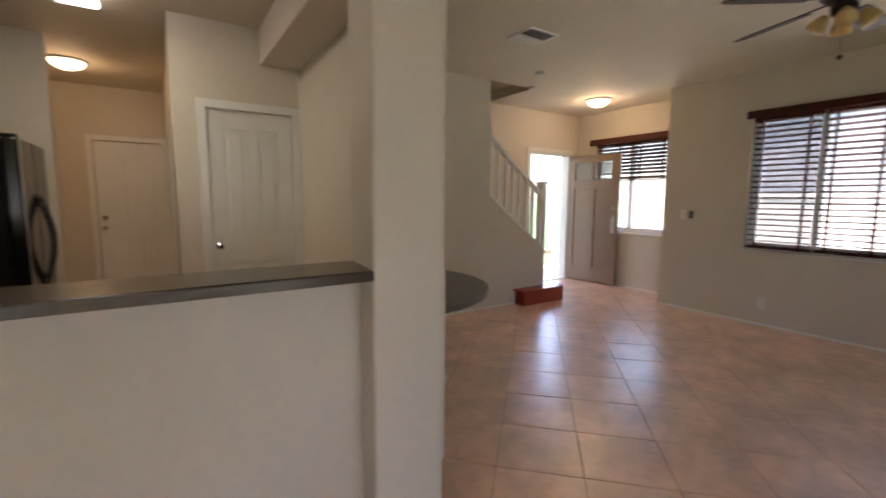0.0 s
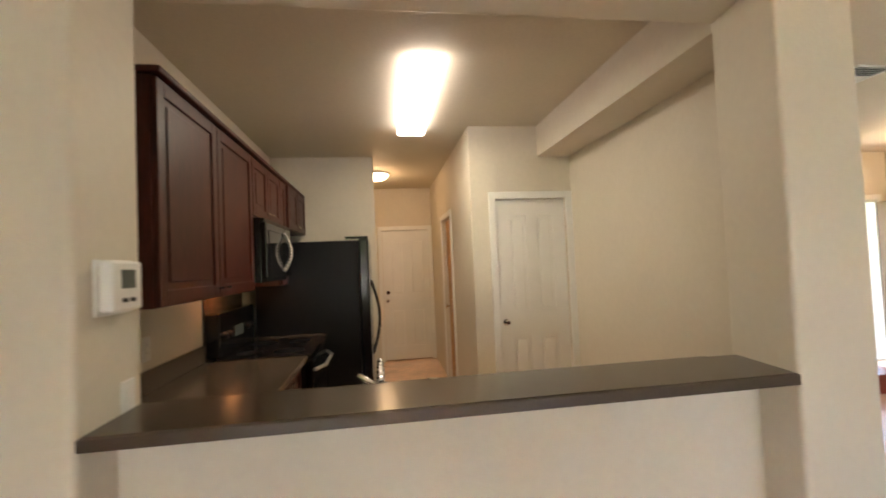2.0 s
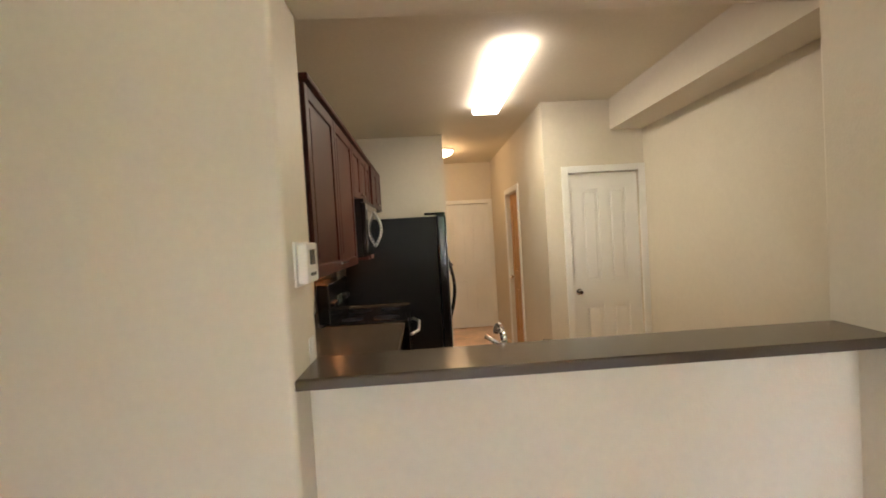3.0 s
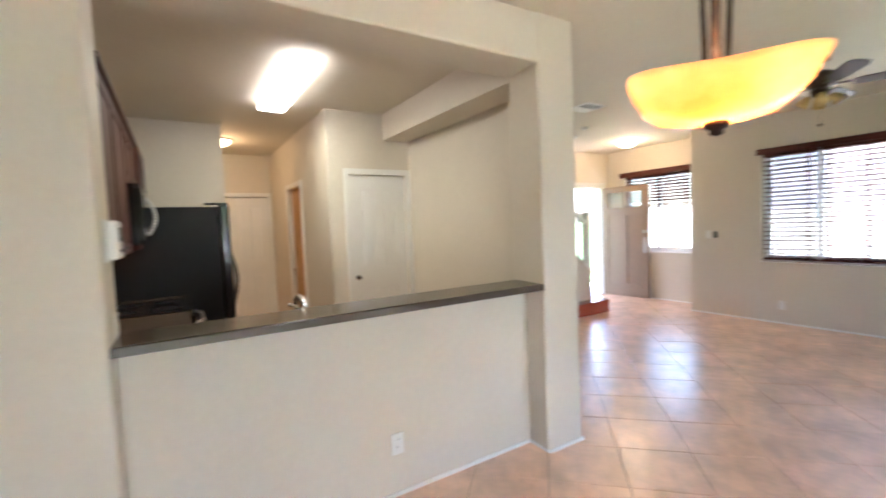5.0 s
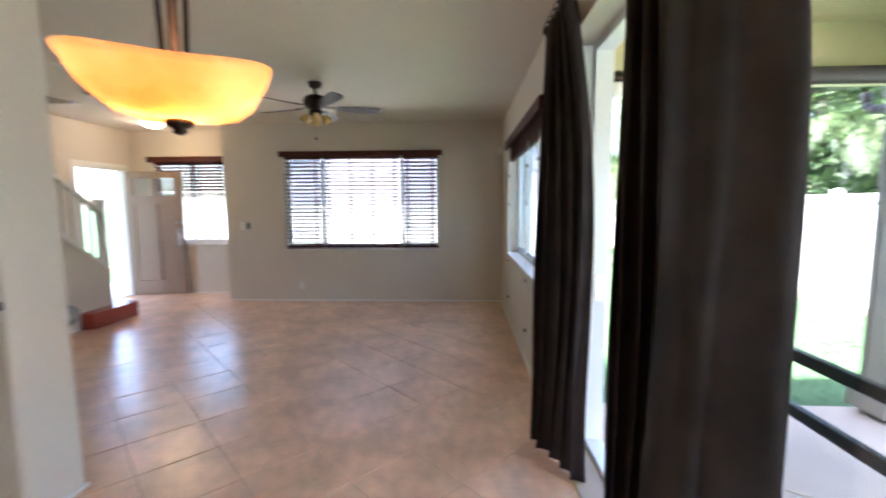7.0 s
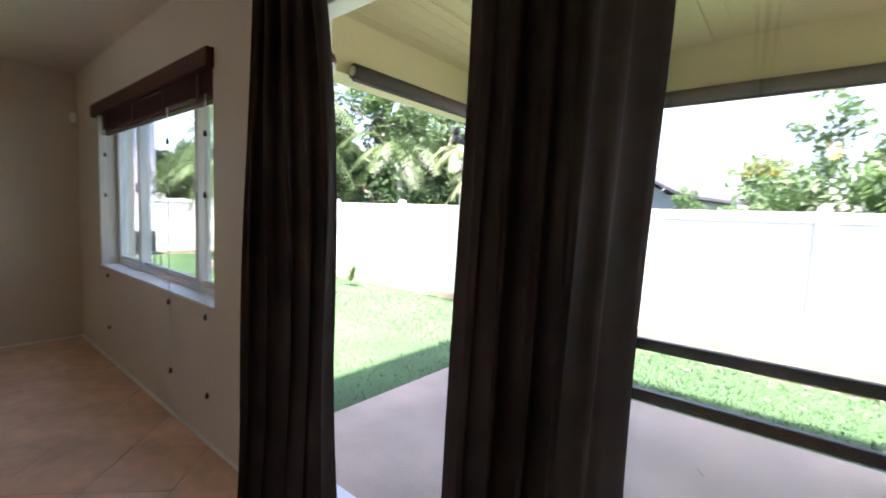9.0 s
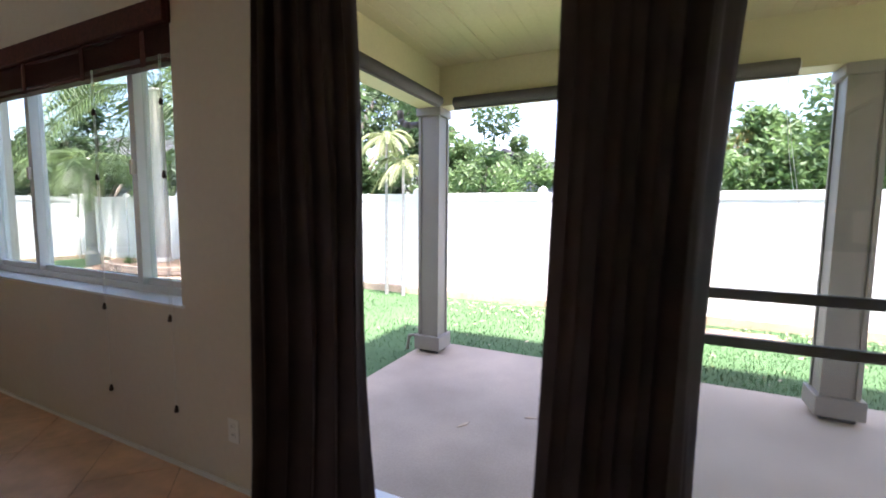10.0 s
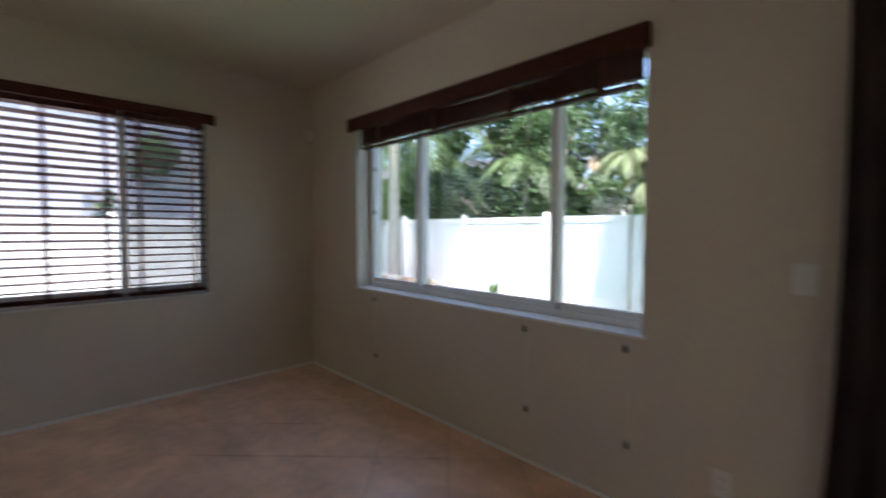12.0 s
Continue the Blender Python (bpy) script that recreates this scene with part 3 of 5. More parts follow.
def panel_door(name, axis, face, u0, u1, thick, label, knob_low, rows, material=WHITE, knob=CHROME):
    """A moulded panel door: sunk panels in a slab. face is the side seen; thick runs away from it."""
    t = thing(name, (u0, face, 0) if axis == "x" else (face, u0, 0), label, "door", kind="structure")
    s = 1 if thick > 0 else -1

    def dims(a, b, d0, d1, lo, hi):
        p, q = sorted((face + d0 * s, face + d1 * s))
        return (a, b, p, q, lo, hi) if axis == "x" else (p, q, a, b, lo, hi)
    w, e = u1 - u0, abs(thick)
    bm = bmesh.new()
    solid(bm, *dims(u0, u1, 0.012, e, 0.012, 2.025))
    st = 0.115 if w > 0.5 else 0.08
    for a, b in ((u0, u0 + st), (u0 + w / 2 - 0.045, u0 + w / 2 + 0.045), (u1 - st, u1)):
        solid(bm, *dims(a, b, 0, 0.012, 0.012, 2.025))
    cols = ((u0 + st, u0 + w / 2 - 0.045), (u0 + w / 2 + 0.045, u1 - st))
    zs = [0.012, *[z for r in rows for z in r], 2.025]
    for lo, hi in zip(zs[::2], zs[1::2]):
        for a, b in cols:
            solid(bm, *dims(a, b, 0, 0.012, lo, hi))
    part("slab", bm, material, t)
    for lo, hi in rows:
        for a, b in cols:
            box_part("panel", dims(a + 0.028, b - 0.028, 0.003, 0.014, lo + 0.028, hi - 0.028), material, t, bevel=0.009)
    bm = bmesh.new()
    ku = u0 + 0.055 if knob_low else u1 - 0.065
    ctr = lambda d: (ku, face - d * s, 0.93) if axis == "x" else (face - d * s, ku, 0.93)
    rod(bm, ctr(0), ctr(0.008), 0.030, sides=20)
    rod(bm, ctr(0.008), ctr(0.035), 0.011)
    rod(bm, ctr(0.035), ctr(0.048), 0.020, 0.028, sides=20)
    rod(bm, ctr(0.048), ctr(0.062), 0.028, 0.016, sides=20)
    part("door_knob", bm, knob, t, "polished chrome knob", smooth=False)
    return t


def casing(name, axis, face, u0, u1, top, label, width=0.062, proud=0.016):
    """Flat trim round an opening, on the side of the wall at face; proud is towards the room."""
    bm = bmesh.new()
    lo, hi = sorted((face, face - proud))
    for a, b, z0, z1 in ((u0 - width, u0, 0, top + width), (u1, u1 + width, 0, top + width), (u0, u1, top, top + width)):
        if axis == "x":
            solid(bm, a, b, lo, hi, z0, z1, bevel=0.003)
        else:
            solid(bm, lo, hi, a, b, z0, z1, bevel=0.003)
    return structure(name, bm, WHITE, label, "trim")


ROWS = ((0.22, 0.80), (1.02, 1.88))
panel_door("door_2", "x", 4.90, 1.705, 2.353, 0.035, "white four-panel pantry door, closed", True, ROWS)
casing("trim_pantry", "x", 4.88, 1.70, 2.358, 2.03, "white painted door casing")
panel_door("door_3", "x", 7.945, 0.695, 1.455, 0.035, "white four-panel door at the end of the hall, closed", True, ROWS)
casing("trim_hall_end", "x", 7.92, 0.69, 1.415, 2.03, "white painted door casing")
bm = bmesh.new()
rod(bm, (0.76, 7.945, 1.06), (0.76, 7.925, 1.06), 0.028, sides=20)
part("deadbolt", bm, CHROME, bpy.data.objects["door_3"], "round chrome deadbolt")
panel_door("door_4", "y", 1.53, 6.025, 6.715, 0.035, "orange stained wooden door in the hall", False, ROWS, WOOD_TAN)
casing("trim_hall_side", "y", 1.48, 6.02, 6.72, 2.03, "white painted door casing")

# front door, swung open into the room
fd = thing("door_5", (7.075, 5.86, 0), "taupe painted craftsman front door with two lites, open", "door", kind="structure")
leaf = bmesh.new()
Lw = 0.885
for a, b, lo, hi in ((0, 0.12, 0.01, 2.03), (Lw - 0.12, Lw, 0.01, 2.03), (0.12, Lw - 0.12, 0.01, 0.24), (0.12, Lw - 0.12, 1.50, 1.64), (0.12, Lw - 0.12, 1.92, 2.03), (Lw / 2 - 0.05, Lw / 2 + 0.05, 0.24, 1.50)):
    solid(leaf, a, b, -0.022, 0.022, lo, hi, bevel=0.003)
solid(leaf, Lw / 2 - 0.015, Lw / 2 + 0.015, -0.018, 0.018, 1.64, 1.92)
slab = part("slab", leaf, DOOR_TAN, fd)
pieces = [slab]
for a, b in ((0.12, Lw / 2 - 0.05), (Lw / 2 + 0.05, Lw - 0.12)):
    pieces.append(box_part("panel", (a, b, -0.008, 0.008, 0.24, 1.50), DOOR_TAN, fd))
for a, b in ((0.12, Lw / 2 - 0.015), (Lw / 2 + 0.015, Lw - 0.12)):
    g = box_part("pane", (a, b, -0.004, 0.004, 1.64, 1.92), FROST, fd, "frosted glass lite", bevel=0)
    g.visible_shadow = False
    pieces.append(g)
bm = bmesh.new()
for s in (-1, 1):
    solid(bm, Lw - 0.085, Lw - 0.035, s * 0.022, s * 0.030, 0.82, 1.10, bevel=0.004)
    rod(bm, (Lw - 0.06, s * 0.03, 1.05), (Lw - 0.06, s * 0.075, 1.05), 0.010)
    rod(bm, (Lw - 0.06, s * 0.075, 1.05), (Lw - 0.06, s * 0.07, 0.85), 0.011)
    rod(bm, (Lw - 0.06, s * 0.022, 1.20), (Lw - 0.06, s * 0.045, 1.20), 0.030, sides=18)
pieces.append(part("door_handle", bm, STEEL, fd, "long brushed steel entry handle and deadbolt"))
swing = pose(7.075, 5.86, 0, 0, 0, -84)
for p in pieces:
    p.matrix_parent_inverse = Matrix.Identity(4)
fd.matrix_world = swing
bm = bmesh.new()
for dims in ((6.18, 6.205, 5.875, 6.015, 0, 2.06), (7.055, 7.08, 5.875, 6.015, 0, 2.06), (6.205, 7.055, 5.875, 6.015, 2.035, 2.06)):
    solid(bm, *dims)
for a, b, lo, hi in ((6.10, 6.18, 0, 2.13), (7.08, 7.14, 0, 2.13), (6.18, 7.08, 2.06, 2.13)):
    solid(bm, a, b, 5.855, 5.87, lo, hi, bevel=0.003)
structure("trim_front_door", bm, WHITE, "white painted front door frame", "trim")
bm = bmesh.new()
solid(bm, 6.205, 7.055, 5.86, 6.06, -0.02, 0.014, bevel=0.004)
structure("threshold_front", bm, VINYL, "pale metal front door threshold", "threshold")

# ---- staircase ----
st = thing("staircase", (4.2, 5.45, 0), "staircase with red tiled bottom step and white balustrade", "staircase")
bm = bmesh.new()
solid(bm, 5.10, 5.80, 4.80, 5.865, 0, 0.17, bevel=0.004)
part("riser", bm, RED_TILE, st, "red glazed tile bottom step")
outline = [(5.06, 4.785), (5.78, 4.785), (5.83, 4.84), (5.83, 5.868), (5.06, 5.868)]
bm = bmesh.new()
prism(bm, outline, 0.17, 0.195)
part("tread", bm, RED_TILE, st, "glossy red tile tread with a clipped corner")
for i in range(1, 13):
    x = 5.56 - 0.25 * (i - 1)
    lo = 0.188 * i
    box_part("step", (x - 0.28, x, 5.075, 5.865, lo, lo + 0.188), CONCRETE, st, bevel=0.004)
# sloped stringer wall
bm = bmesh.new()
prof = [(4.64, 0.0), (5.60, 0.0), (5.60, 0.64), (4.64, 1.37)]
lo = [bm.verts.new((x, 4.97, z)) for x, z in prof]
hi = [bm.verts.new((x, 5.07, z)) for x, z in prof]
bm.faces.new(lo)
bm.faces.new(hi[::-1])
for i in range(4):
    bm.faces.new((lo[i], lo[(i + 1) % 4], hi[(i + 1) % 4], hi[i]))
part("stringer_wall", bm, PAINT, st, "cream painted sloped side wall")


def sloped(x0, z0, x1, z1, y0, y1, h):
    bm = bmesh.new()
    v = [bm.verts.new(p) for p in ((x0, y0, z0), (x1, y0, z1), (x1, y1, z1), (x0, y1, z0), (x0, y0, z0 + h), (x1, y0, z1 + h), (x1, y1, z1 + h), (x0, y1, z0 + h))]
    for f in ((3, 2, 1, 0), (4, 5, 6, 7), (0, 1, 5, 4), (1, 2, 6, 5), (2, 3, 7, 6), (3, 0, 4, 7)):
        bm.faces.new([v[i] for i in f])
    return bm


part("cap_rail", sloped(4.64, 1.372, 5.60, 0.642, 4.955, 5.085, 0.03), WHITE, st, "white sloped cap board")
part("handrail", sloped(4.64, 2.05, 5.52, 1.385, 4.985, 5.055, 0.055), WHITE, st, "white painted handrail")
for i in range(7):
    x = 4.70 + 0.117 * i
    k = (x - 4.64) / 0.96
    box_part("baluster", (x - 0.017, x + 0.017, 5.003, 5.037, 1.39 - 0.73 * k, 2.06 - 0.725 * k), WHITE, st)
newel = box_part("newel_post", (5.52, 5.61, 4.975, 5.065, 0.64, 1.53), WHITE, st)
box_part("cap", (5.505, 5.625, 4.96, 5.08, 1.53, 1.56), WHITE, newel, bevel=0.008)

# half-round breakfast shelf on the living room side of the kitchen wall
hs = thing("wall_table", (2.5, 3.6, 0.7), "half-round grey laminate table fixed to the wall", "table")
arc = [(2.523 + 0.80 * math.sin(a), 3.62 - 0.78 * math.cos(a)) for a in [math.pi * i / 40 for i in range(41)]]
bm = bmesh.new()
prism(bm, arc, 0.715, 0.75)
part("tabletop", bm, TABLE_TOP, hs)
bm = bmesh.new()
rod(bm, (2.95, 3.62, 0.02), (2.95, 3.62, 0.715), 0.03, sides=18)
rod(bm, (2.95, 3.62, 0.0), (2.95, 3.62, 0.02), 0.18, 0.15, sides=28)
part("pedestal", bm, STEEL, hs)

# ---- kitchen ----
def cabinet(name, x_back, x_front, y0, y1, z0, z1, doors, label, knob_z, group):
    """A cherry cabinet facing +x with framed doors and small bar pulls."""
    c = thing(name, (x_back, y0, z0), label, "cabinet", group=group)
    box_part("body", (x_back, x_front - 0.022, y0, y1, z0, z1), CHERRY, c)
    w = (y1 - y0) / doors
    for i in range(doors):
        a, b = y0 + i * w + 0.004, y0 + (i + 1) * w - 0.004
        f = 0.06
        door = box_part("door", (x_front - 0.02, x_front - 0.010, a + f, b - f, z0 + 0.006 + f, z1 - 0.006 - f), CHERRY, c, bevel=0)
        for piece, p, q, lo, hi in (("stile", a, a + f, z0 + 0.006, z1 - 0.006), ("stile", b - f, b, z0 + 0.006, z1 - 0.006), ("rail", a + f, b - f, z0 + 0.006, z0 + 0.006 + f), ("rail", a + f, b - f, z1 - 0.006 - f, z1 - 0.006)):
            box_part(piece, (x_front - 0.02, x_front, p, q, lo, hi), CHERRY, door, bevel=0.003)
        if b - a > 0.2 and z1 - z0 > 0.3:
            box_part("raised_panel", (x_front - 0.0095, x_front - 0.003, a + f + 0.025, b - f - 0.025, z0 + f + 0.035, z1 - f - 0.035), CHERRY, door, bevel=0.003)
        yk = b - 0.05 if i % 2 == 0 else a + 0.05
        bm = bmesh.new()
        zk = z0 + 0.05 if knob_z == "low" else z1 - 0.05
        rod(bm, (x_front, yk, zk), (x_front + 0.02, yk, zk), 0.005)
        rod(bm, (x_front + 0.02, yk - 0.035, zk), (x_front + 0.02, yk + 0.035, zk), 0.0065)
        part("handle", bm, CHROME, door, "chrome bar pull")
    return c


UP = "dark cherry upper cabinet with raised-panel doors"
cabinet("wall_cabinet", -0.468, -0.14, 2.905, 4.11, 1.35, 2.24, 2, UP, "low", "upper cabinets")
cabinet("wall_cabinet", -0.468, -0.14, 4.115, 4.875, 1.84, 2.24, 2, "dark cherry upper cabinet above the microwave", "low", "upper cabinets")
cabinet("wall_cabinet", -0.468, -0.14, 4.88, 5.095, 1.35, 2.24, 1, "narrow dark cherry upper cabinet", "low", "upper cabinets")
cabinet("wall_cabinet", -0.468, -0.12, 5.10, 5.945, 1.84, 2.24, 2, "dark cherry upper cabinet above the refrigerator", "low", "upper cabinets")
bm = bmesh.new()
solid(bm, -0.468, -0.118, 2.885, 5.945, 2.242, 2.268, bevel=0.006)
tagged(part("crown_moulding", bm, CHERRY), "dark cherry crown strip along the cabinet tops", "moulding", kind="structure")
LOW = "dark cherry base cabinet under the counter"
cabinet("base_cabinet", -0.468, 0.13, 3.31, 4.11, 0.0, 0.868, 2, LOW, "high", "base cabinets")
cabinet("base_cabinet", -0.468, 0.13, 4.885, 5.09, 0.0, 0.868, 1, LOW, "high", "base cabinets")
bc = thing("base_cabinet", (1.1, 2.98, 0), "dark cherry sink base cabinet below the pass-through", "cabinet", group="base cabinets")
box_part("body", (-0.46, 2.39, 2.69, 3.27, 0.0, 0.868), CHERRY, bc)
for i in range(4):
    box_part("door", (0.20 + 0.54 * i, 0.72 + 0.54 * i, 3.272, 3.292, 0.1, 0.85), CHERRY, bc, bevel=0.006)

ct = thing("worktop", (0.9, 3.0, 0.87), "dark grey-brown laminate worktop with sink cut-out", "worktop")
for dims in ((-0.468, 0.17, 3.302, 4.112, 0.87, 0.91), (-0.468, 0.17, 4.882, 5.094, 0.87, 0.91)):
    box_part("slab", dims, COUNTER, ct, bevel=0.004)
bm = bmesh.new()
for dims in ((-0.468, 0.45, 2.685, 3.30, 0.87, 0.91), (1.15, 2.398, 2.685, 3.30, 0.87, 0.91), (0.45, 1.15, 2.685, 2.80, 0.87, 0.91), (0.45, 1.15, 3.20, 3.30, 0.87, 0.91)):
    solid(bm, *dims)
part("slab", bm, COUNTER, ct)
box_part("backsplash", (-0.468, -0.45, 2.72, 4.112, 0.912, 1.02), COUNTER, ct)
box_part("backsplash", (-0.468, -0.45, 4.882, 5.094, 0.912, 1.02), COUNTER, ct)
box_part("splashback", (-0.469, -0.458, 4.116, 4.878, 0.93, 1.398), COUNTER, ct, "dark laminate splashback behind the range", bevel=0)
sk = thing("sink", (0.8, 3.0, 0.72), "stainless steel kitchen sink set in the worktop", "sink")
bm = bmesh.new()
solid(bm, 0.455, 1.145, 2.805, 3.195, 0.72, 0.735)
for dims in ((0.44, 0.46, 2.79, 3.21, 0.72, 0.916), (1.14, 1.16, 2.79, 3.21, 0.72, 0.916), (0.46, 1.14, 2.79, 2.81, 0.72, 0.916), (0.46, 1.14, 3.19, 3.21, 0.72, 0.916)):
    solid(bm, *dims, bevel=0.003)
part("basin", bm, STEEL, sk)
fc = thing("faucet", (0.66, 2.75, 0.91), "chrome kitchen faucet with long arched spout", "faucet")
bm = bmesh.new()
rod(bm, (0.66, 2.75, 0.91), (0.66, 2.75, 0.925), 0.032, sides=20)
rod(bm, (0.66, 2.75, 0.925), (0.66, 2.75, 1.03), 0.022, 0.018, sides=20)
part("body", bm, CHROME, fc, smooth=True)
bm = bmesh.new()
pts = [(0.66, 2.75 + 0.115 - 0.115 * math.cos(a), 1.03 + 0.07 * math.sin(a)) for a in [math.pi * 0.9 * i / 10 for i in range(11)]]
for p, q in zip(pts, pts[1:]):
    rod(bm, p, q, 0.0145, sides=14)
part("spout", bm, CHROME, fc, smooth=True)
bm = bmesh.new()
rod(bm, (0.66, 2.75, 1.03), (0.58, 2.76, 1.085), 0.012, 0.009)
part("lever", bm, CHROME, fc, smooth=True)
sp = thing("side_spray", (0.84, 2.75, 0.91), "small chrome side spray beside the faucet", "sprayer")
bm = bmesh.new()
rod(bm, (0.84, 2.75, 0.91), (0.84, 2.75, 0.93), 0.024, sides=18)
part("base", bm, CHROME, sp)
bm = bmesh.new()
rod(bm, (0.84, 2.75, 0.93), (0.85, 2.78, 1.05), 0.013, 0.02, sides=16)
part("head", bm, CHROME, sp, smooth=True)

bt = thing("bar_counter", (0.93, 2.54, 1.03), "dark grey-brown laminate bar top on the half wall", "counter")
bm = bmesh.new()
prism(bm, [(-0.108, 2.405), (2.012, 2.405), (2.052, 2.70), (-0.108, 2.70)], 1.026, 1.066)
bmesh.ops.bevel(bm, geom=bm.edges[:], offset=0.006, segments=2, affect="EDGES", profile=0.5)
part("slab", bm, COUNTER, bt)
box_part("front_edge", (-0.108, 2.010, 2.399, 2.4045, 1.029, 1.063), COUNTER, bt, "laminate edge strip", bevel=0.002)

# refrigerator, range and microwave
fr = thing("refrigerator", (0.05, 5.52, 0), "black side-by-side refrigerator with curved handles", "refrigerator")
box_part("cabinet_body", (-0.42, 0.47, 5.105, 5.94, 0.02, 1.72), BLACK_TEXTURE, fr, bevel=0.006)
for a, b in ((5.105, 5.52), (5.527, 5.94)):
    dr = box_part("door", (0.475, 0.565, a, b, 0.06, 1.735), BLACK, fr, bevel=0.018)
    yk = 5.475 if b < 5.6 else 5.57
    bm = bmesh.new()
    pts = [(0.565 + 0.075 * math.sin(math.pi * i / 12), yk, 0.62 + 0.72 * i / 12) for i in range(13)]
    for p, q in zip(pts, pts[1:]):
        rod(bm, p, q, 0.014, sides=10)
    part("handle", bm, BLACK, dr, "curved black handle", smooth=True)
box_part("hinge_cover", (0.36, 0.56, 5.11, 5.18, 1.735, 1.755), BLACK, fr)
box_part("edge_strip", (0.566, 0.570, 5.108, 5.135, 0.07, 1.72), STEEL, fr, "thin bright door edge")

rg = thing("range", (-0.1, 4.5, 0), "black freestanding electric range with back panel", "range")
box_part("body", (-0.45, 0.16, 4.122, 4.873, 0.02, 0.90), BLACK, rg, bevel=0.005)
box_part("cooktop", (-0.40, 0.19, 4.122, 4.873, 0.902, 0.918), DARK_GLASS, rg, bevel=0.004)
for x, y, r0 in ((-0.24, 4.30, 0.08), (-0.24, 4.68, 0.10), (0.02, 4.30, 0.10), (0.02, 4.68, 0.08)):
    bm = bmesh.new()
    rod(bm, (x, y, 0.9185), (x, y, 0.9195), r0, sides=32)
    part("burner", bm, BLACK_TEXTURE, rg)
bg = box_part("back_panel", (-0.455, -0.37, 4.122, 4.873, 0.92, 1.215), BLACK, rg, bevel=0.012)
for y in (4.20, 4.29, 4.70, 4.79):
    bm = bmesh.new()
    rod(bm, (-0.37, y, 1.06), (-0.345, y, 1.06), 0.024, 0.018, sides=18)
    part("knob", bm, BLACK_TEXTURE, bg)
box_part("display", (-0.371, -0.366, 4.40, 4.60, 1.02, 1.10), SCREEN, bg)
dr = box_part("oven_door", (0.162, 0.20, 4.13, 4.865, 0.22, 0.87), BLACK, rg, bevel=0.008)
box_part("oven_window", (0.201, 0.203, 4.25, 4.75, 0.36, 0.68), DARK_GLASS, dr)
bm = bmesh.new()
pts = [(0.20 + 0.062 * min(1, 4 * min(k, 1 - k) + 0.15), 4.18 + 0.64 * k, 0.80) for k in [i / 14 for i in range(15)]]
for p, q in zip(pts, pts[1:]):
    rod(bm, p, q, 0.012, sides=12)
part("handle", bm, STEEL, dr, "brushed steel oven handle", smooth=True)

mw = thing("microwave", (-0.25, 4.5, 1.40), "black over-the-range microwave with steel handle", "microwave")
box_part("case", (-0.465, -0.10, 4.12, 4.87, 1.40, 1.83), BLACK, mw, bevel=0.005)
dr = box_part("door", (-0.098, -0.065, 4.12, 4.66, 1.43, 1.80), BLACK, mw, bevel=0.008)
box_part("window", (-0.064, -0.062, 4.18, 4.55, 1.48, 1.75), DARK_GLASS, dr)
bm = bmesh.new()
pts = [(-0.065 + 0.055 * math.sin(math.pi * i / 12), 4.62, 1.47 + 0.29 * i / 12) for i in range(13)]
for p, q in zip(pts, pts[1:]):
    rod(bm, p, q, 0.013, sides=12)
part("handle", bm, STEEL, dr, "curved steel handle", smooth=True)
box_part("control_panel", (-0.098, -0.066, 4.665, 4.868, 1.43, 1.80), DARK_GLASS, mw)
HOOD_GLOW = glow("hood_lamp_lens", (1.0, 0.45, 0.16), 1.2)
box_part("hood_lamp", (-0.40, -0.30, 4.22, 4.32, 1.394, 1.3995), HOOD_GLOW, mw, "small lit orange lamp lens", bevel=0)
bulb("hood_bulb", (-0.35, 4.27, 1.36), 0.05, 0.02, (1.0, 0.42, 0.14))
box_part("vent_grille", (-0.098, -0.075, 4.122, 4.868, 1.802, 1.828), BLACK_TEXTURE, mw)

ws = thing("washer", (0.05, 7.5, 0), "white washing machine in the hall alcove", "washer")
box_part("body", (-0.45, 0.30, 7.20, 7.86, 0.02, 0.90), PLASTIC, ws, bevel=0.01)
box_part("lid", (-0.44, 0.28, 7.22, 7.84, 0.902, 0.93), PLASTIC, ws, bevel=0.008)

# ---- lamps ----
fl = thing("ceiling_light", (0.99, 4.25, 2.60), "white fluorescent wrap light, switched on", "ceiling light")
bm = bmesh.new()
solid(bm, 0.855, 1.095, 3.60, 4.93, 2.612, 2.672, bevel=0.02)
part("diffuser", bm, TUBE_GLOW, fl)
box_part("base_plate", (0.87, 1.08, 3.63, 4.91, 2.673, 2.688), WHITE, fl)
panel_light("kitchen_tube", (0.975, 4.26, 2.605), (0.975, 4.26, 0), 0.22, 1.25, 0.95, (0.98, 1.0, 0.64))


def dome_lamp(x, y, r, label, watts, colour):
    t = thing("dome_light", (x, y, H - 0.1), label, "ceiling light", group="dome ceiling lights")
    bm = bmesh.new()
    lathe(bm, [(r * 0.15, -0.095), (r * 0.5, -0.088), (r * 0.8, -0.066), (r * 0.97, -0.034), (r, -0.022)], (x, y, H), sides=36)
    part("glass", bm, DOME_GLOW, t, smooth=True)
    bm = bmesh.new()
    rod(bm, (x, y, H - 0.021), (x, y, H - 0.001), r * 1.06, sides=36)
    part("pan", bm, WHITE, t)
    bulb("dome_bulb", (x, y, H - 0.17), watts, 0.1, colour)


dome_lamp(6.46, 4.89, 0.15, "frosted dome light on the entry ceiling, lit", 1.2, (1.0, 0.72, 0.40))
dome_lamp(0.66, 6.80, 0.15, "frosted dome light on the hall ceiling, lit", 0.6, (1.0, 0.70, 0.36))

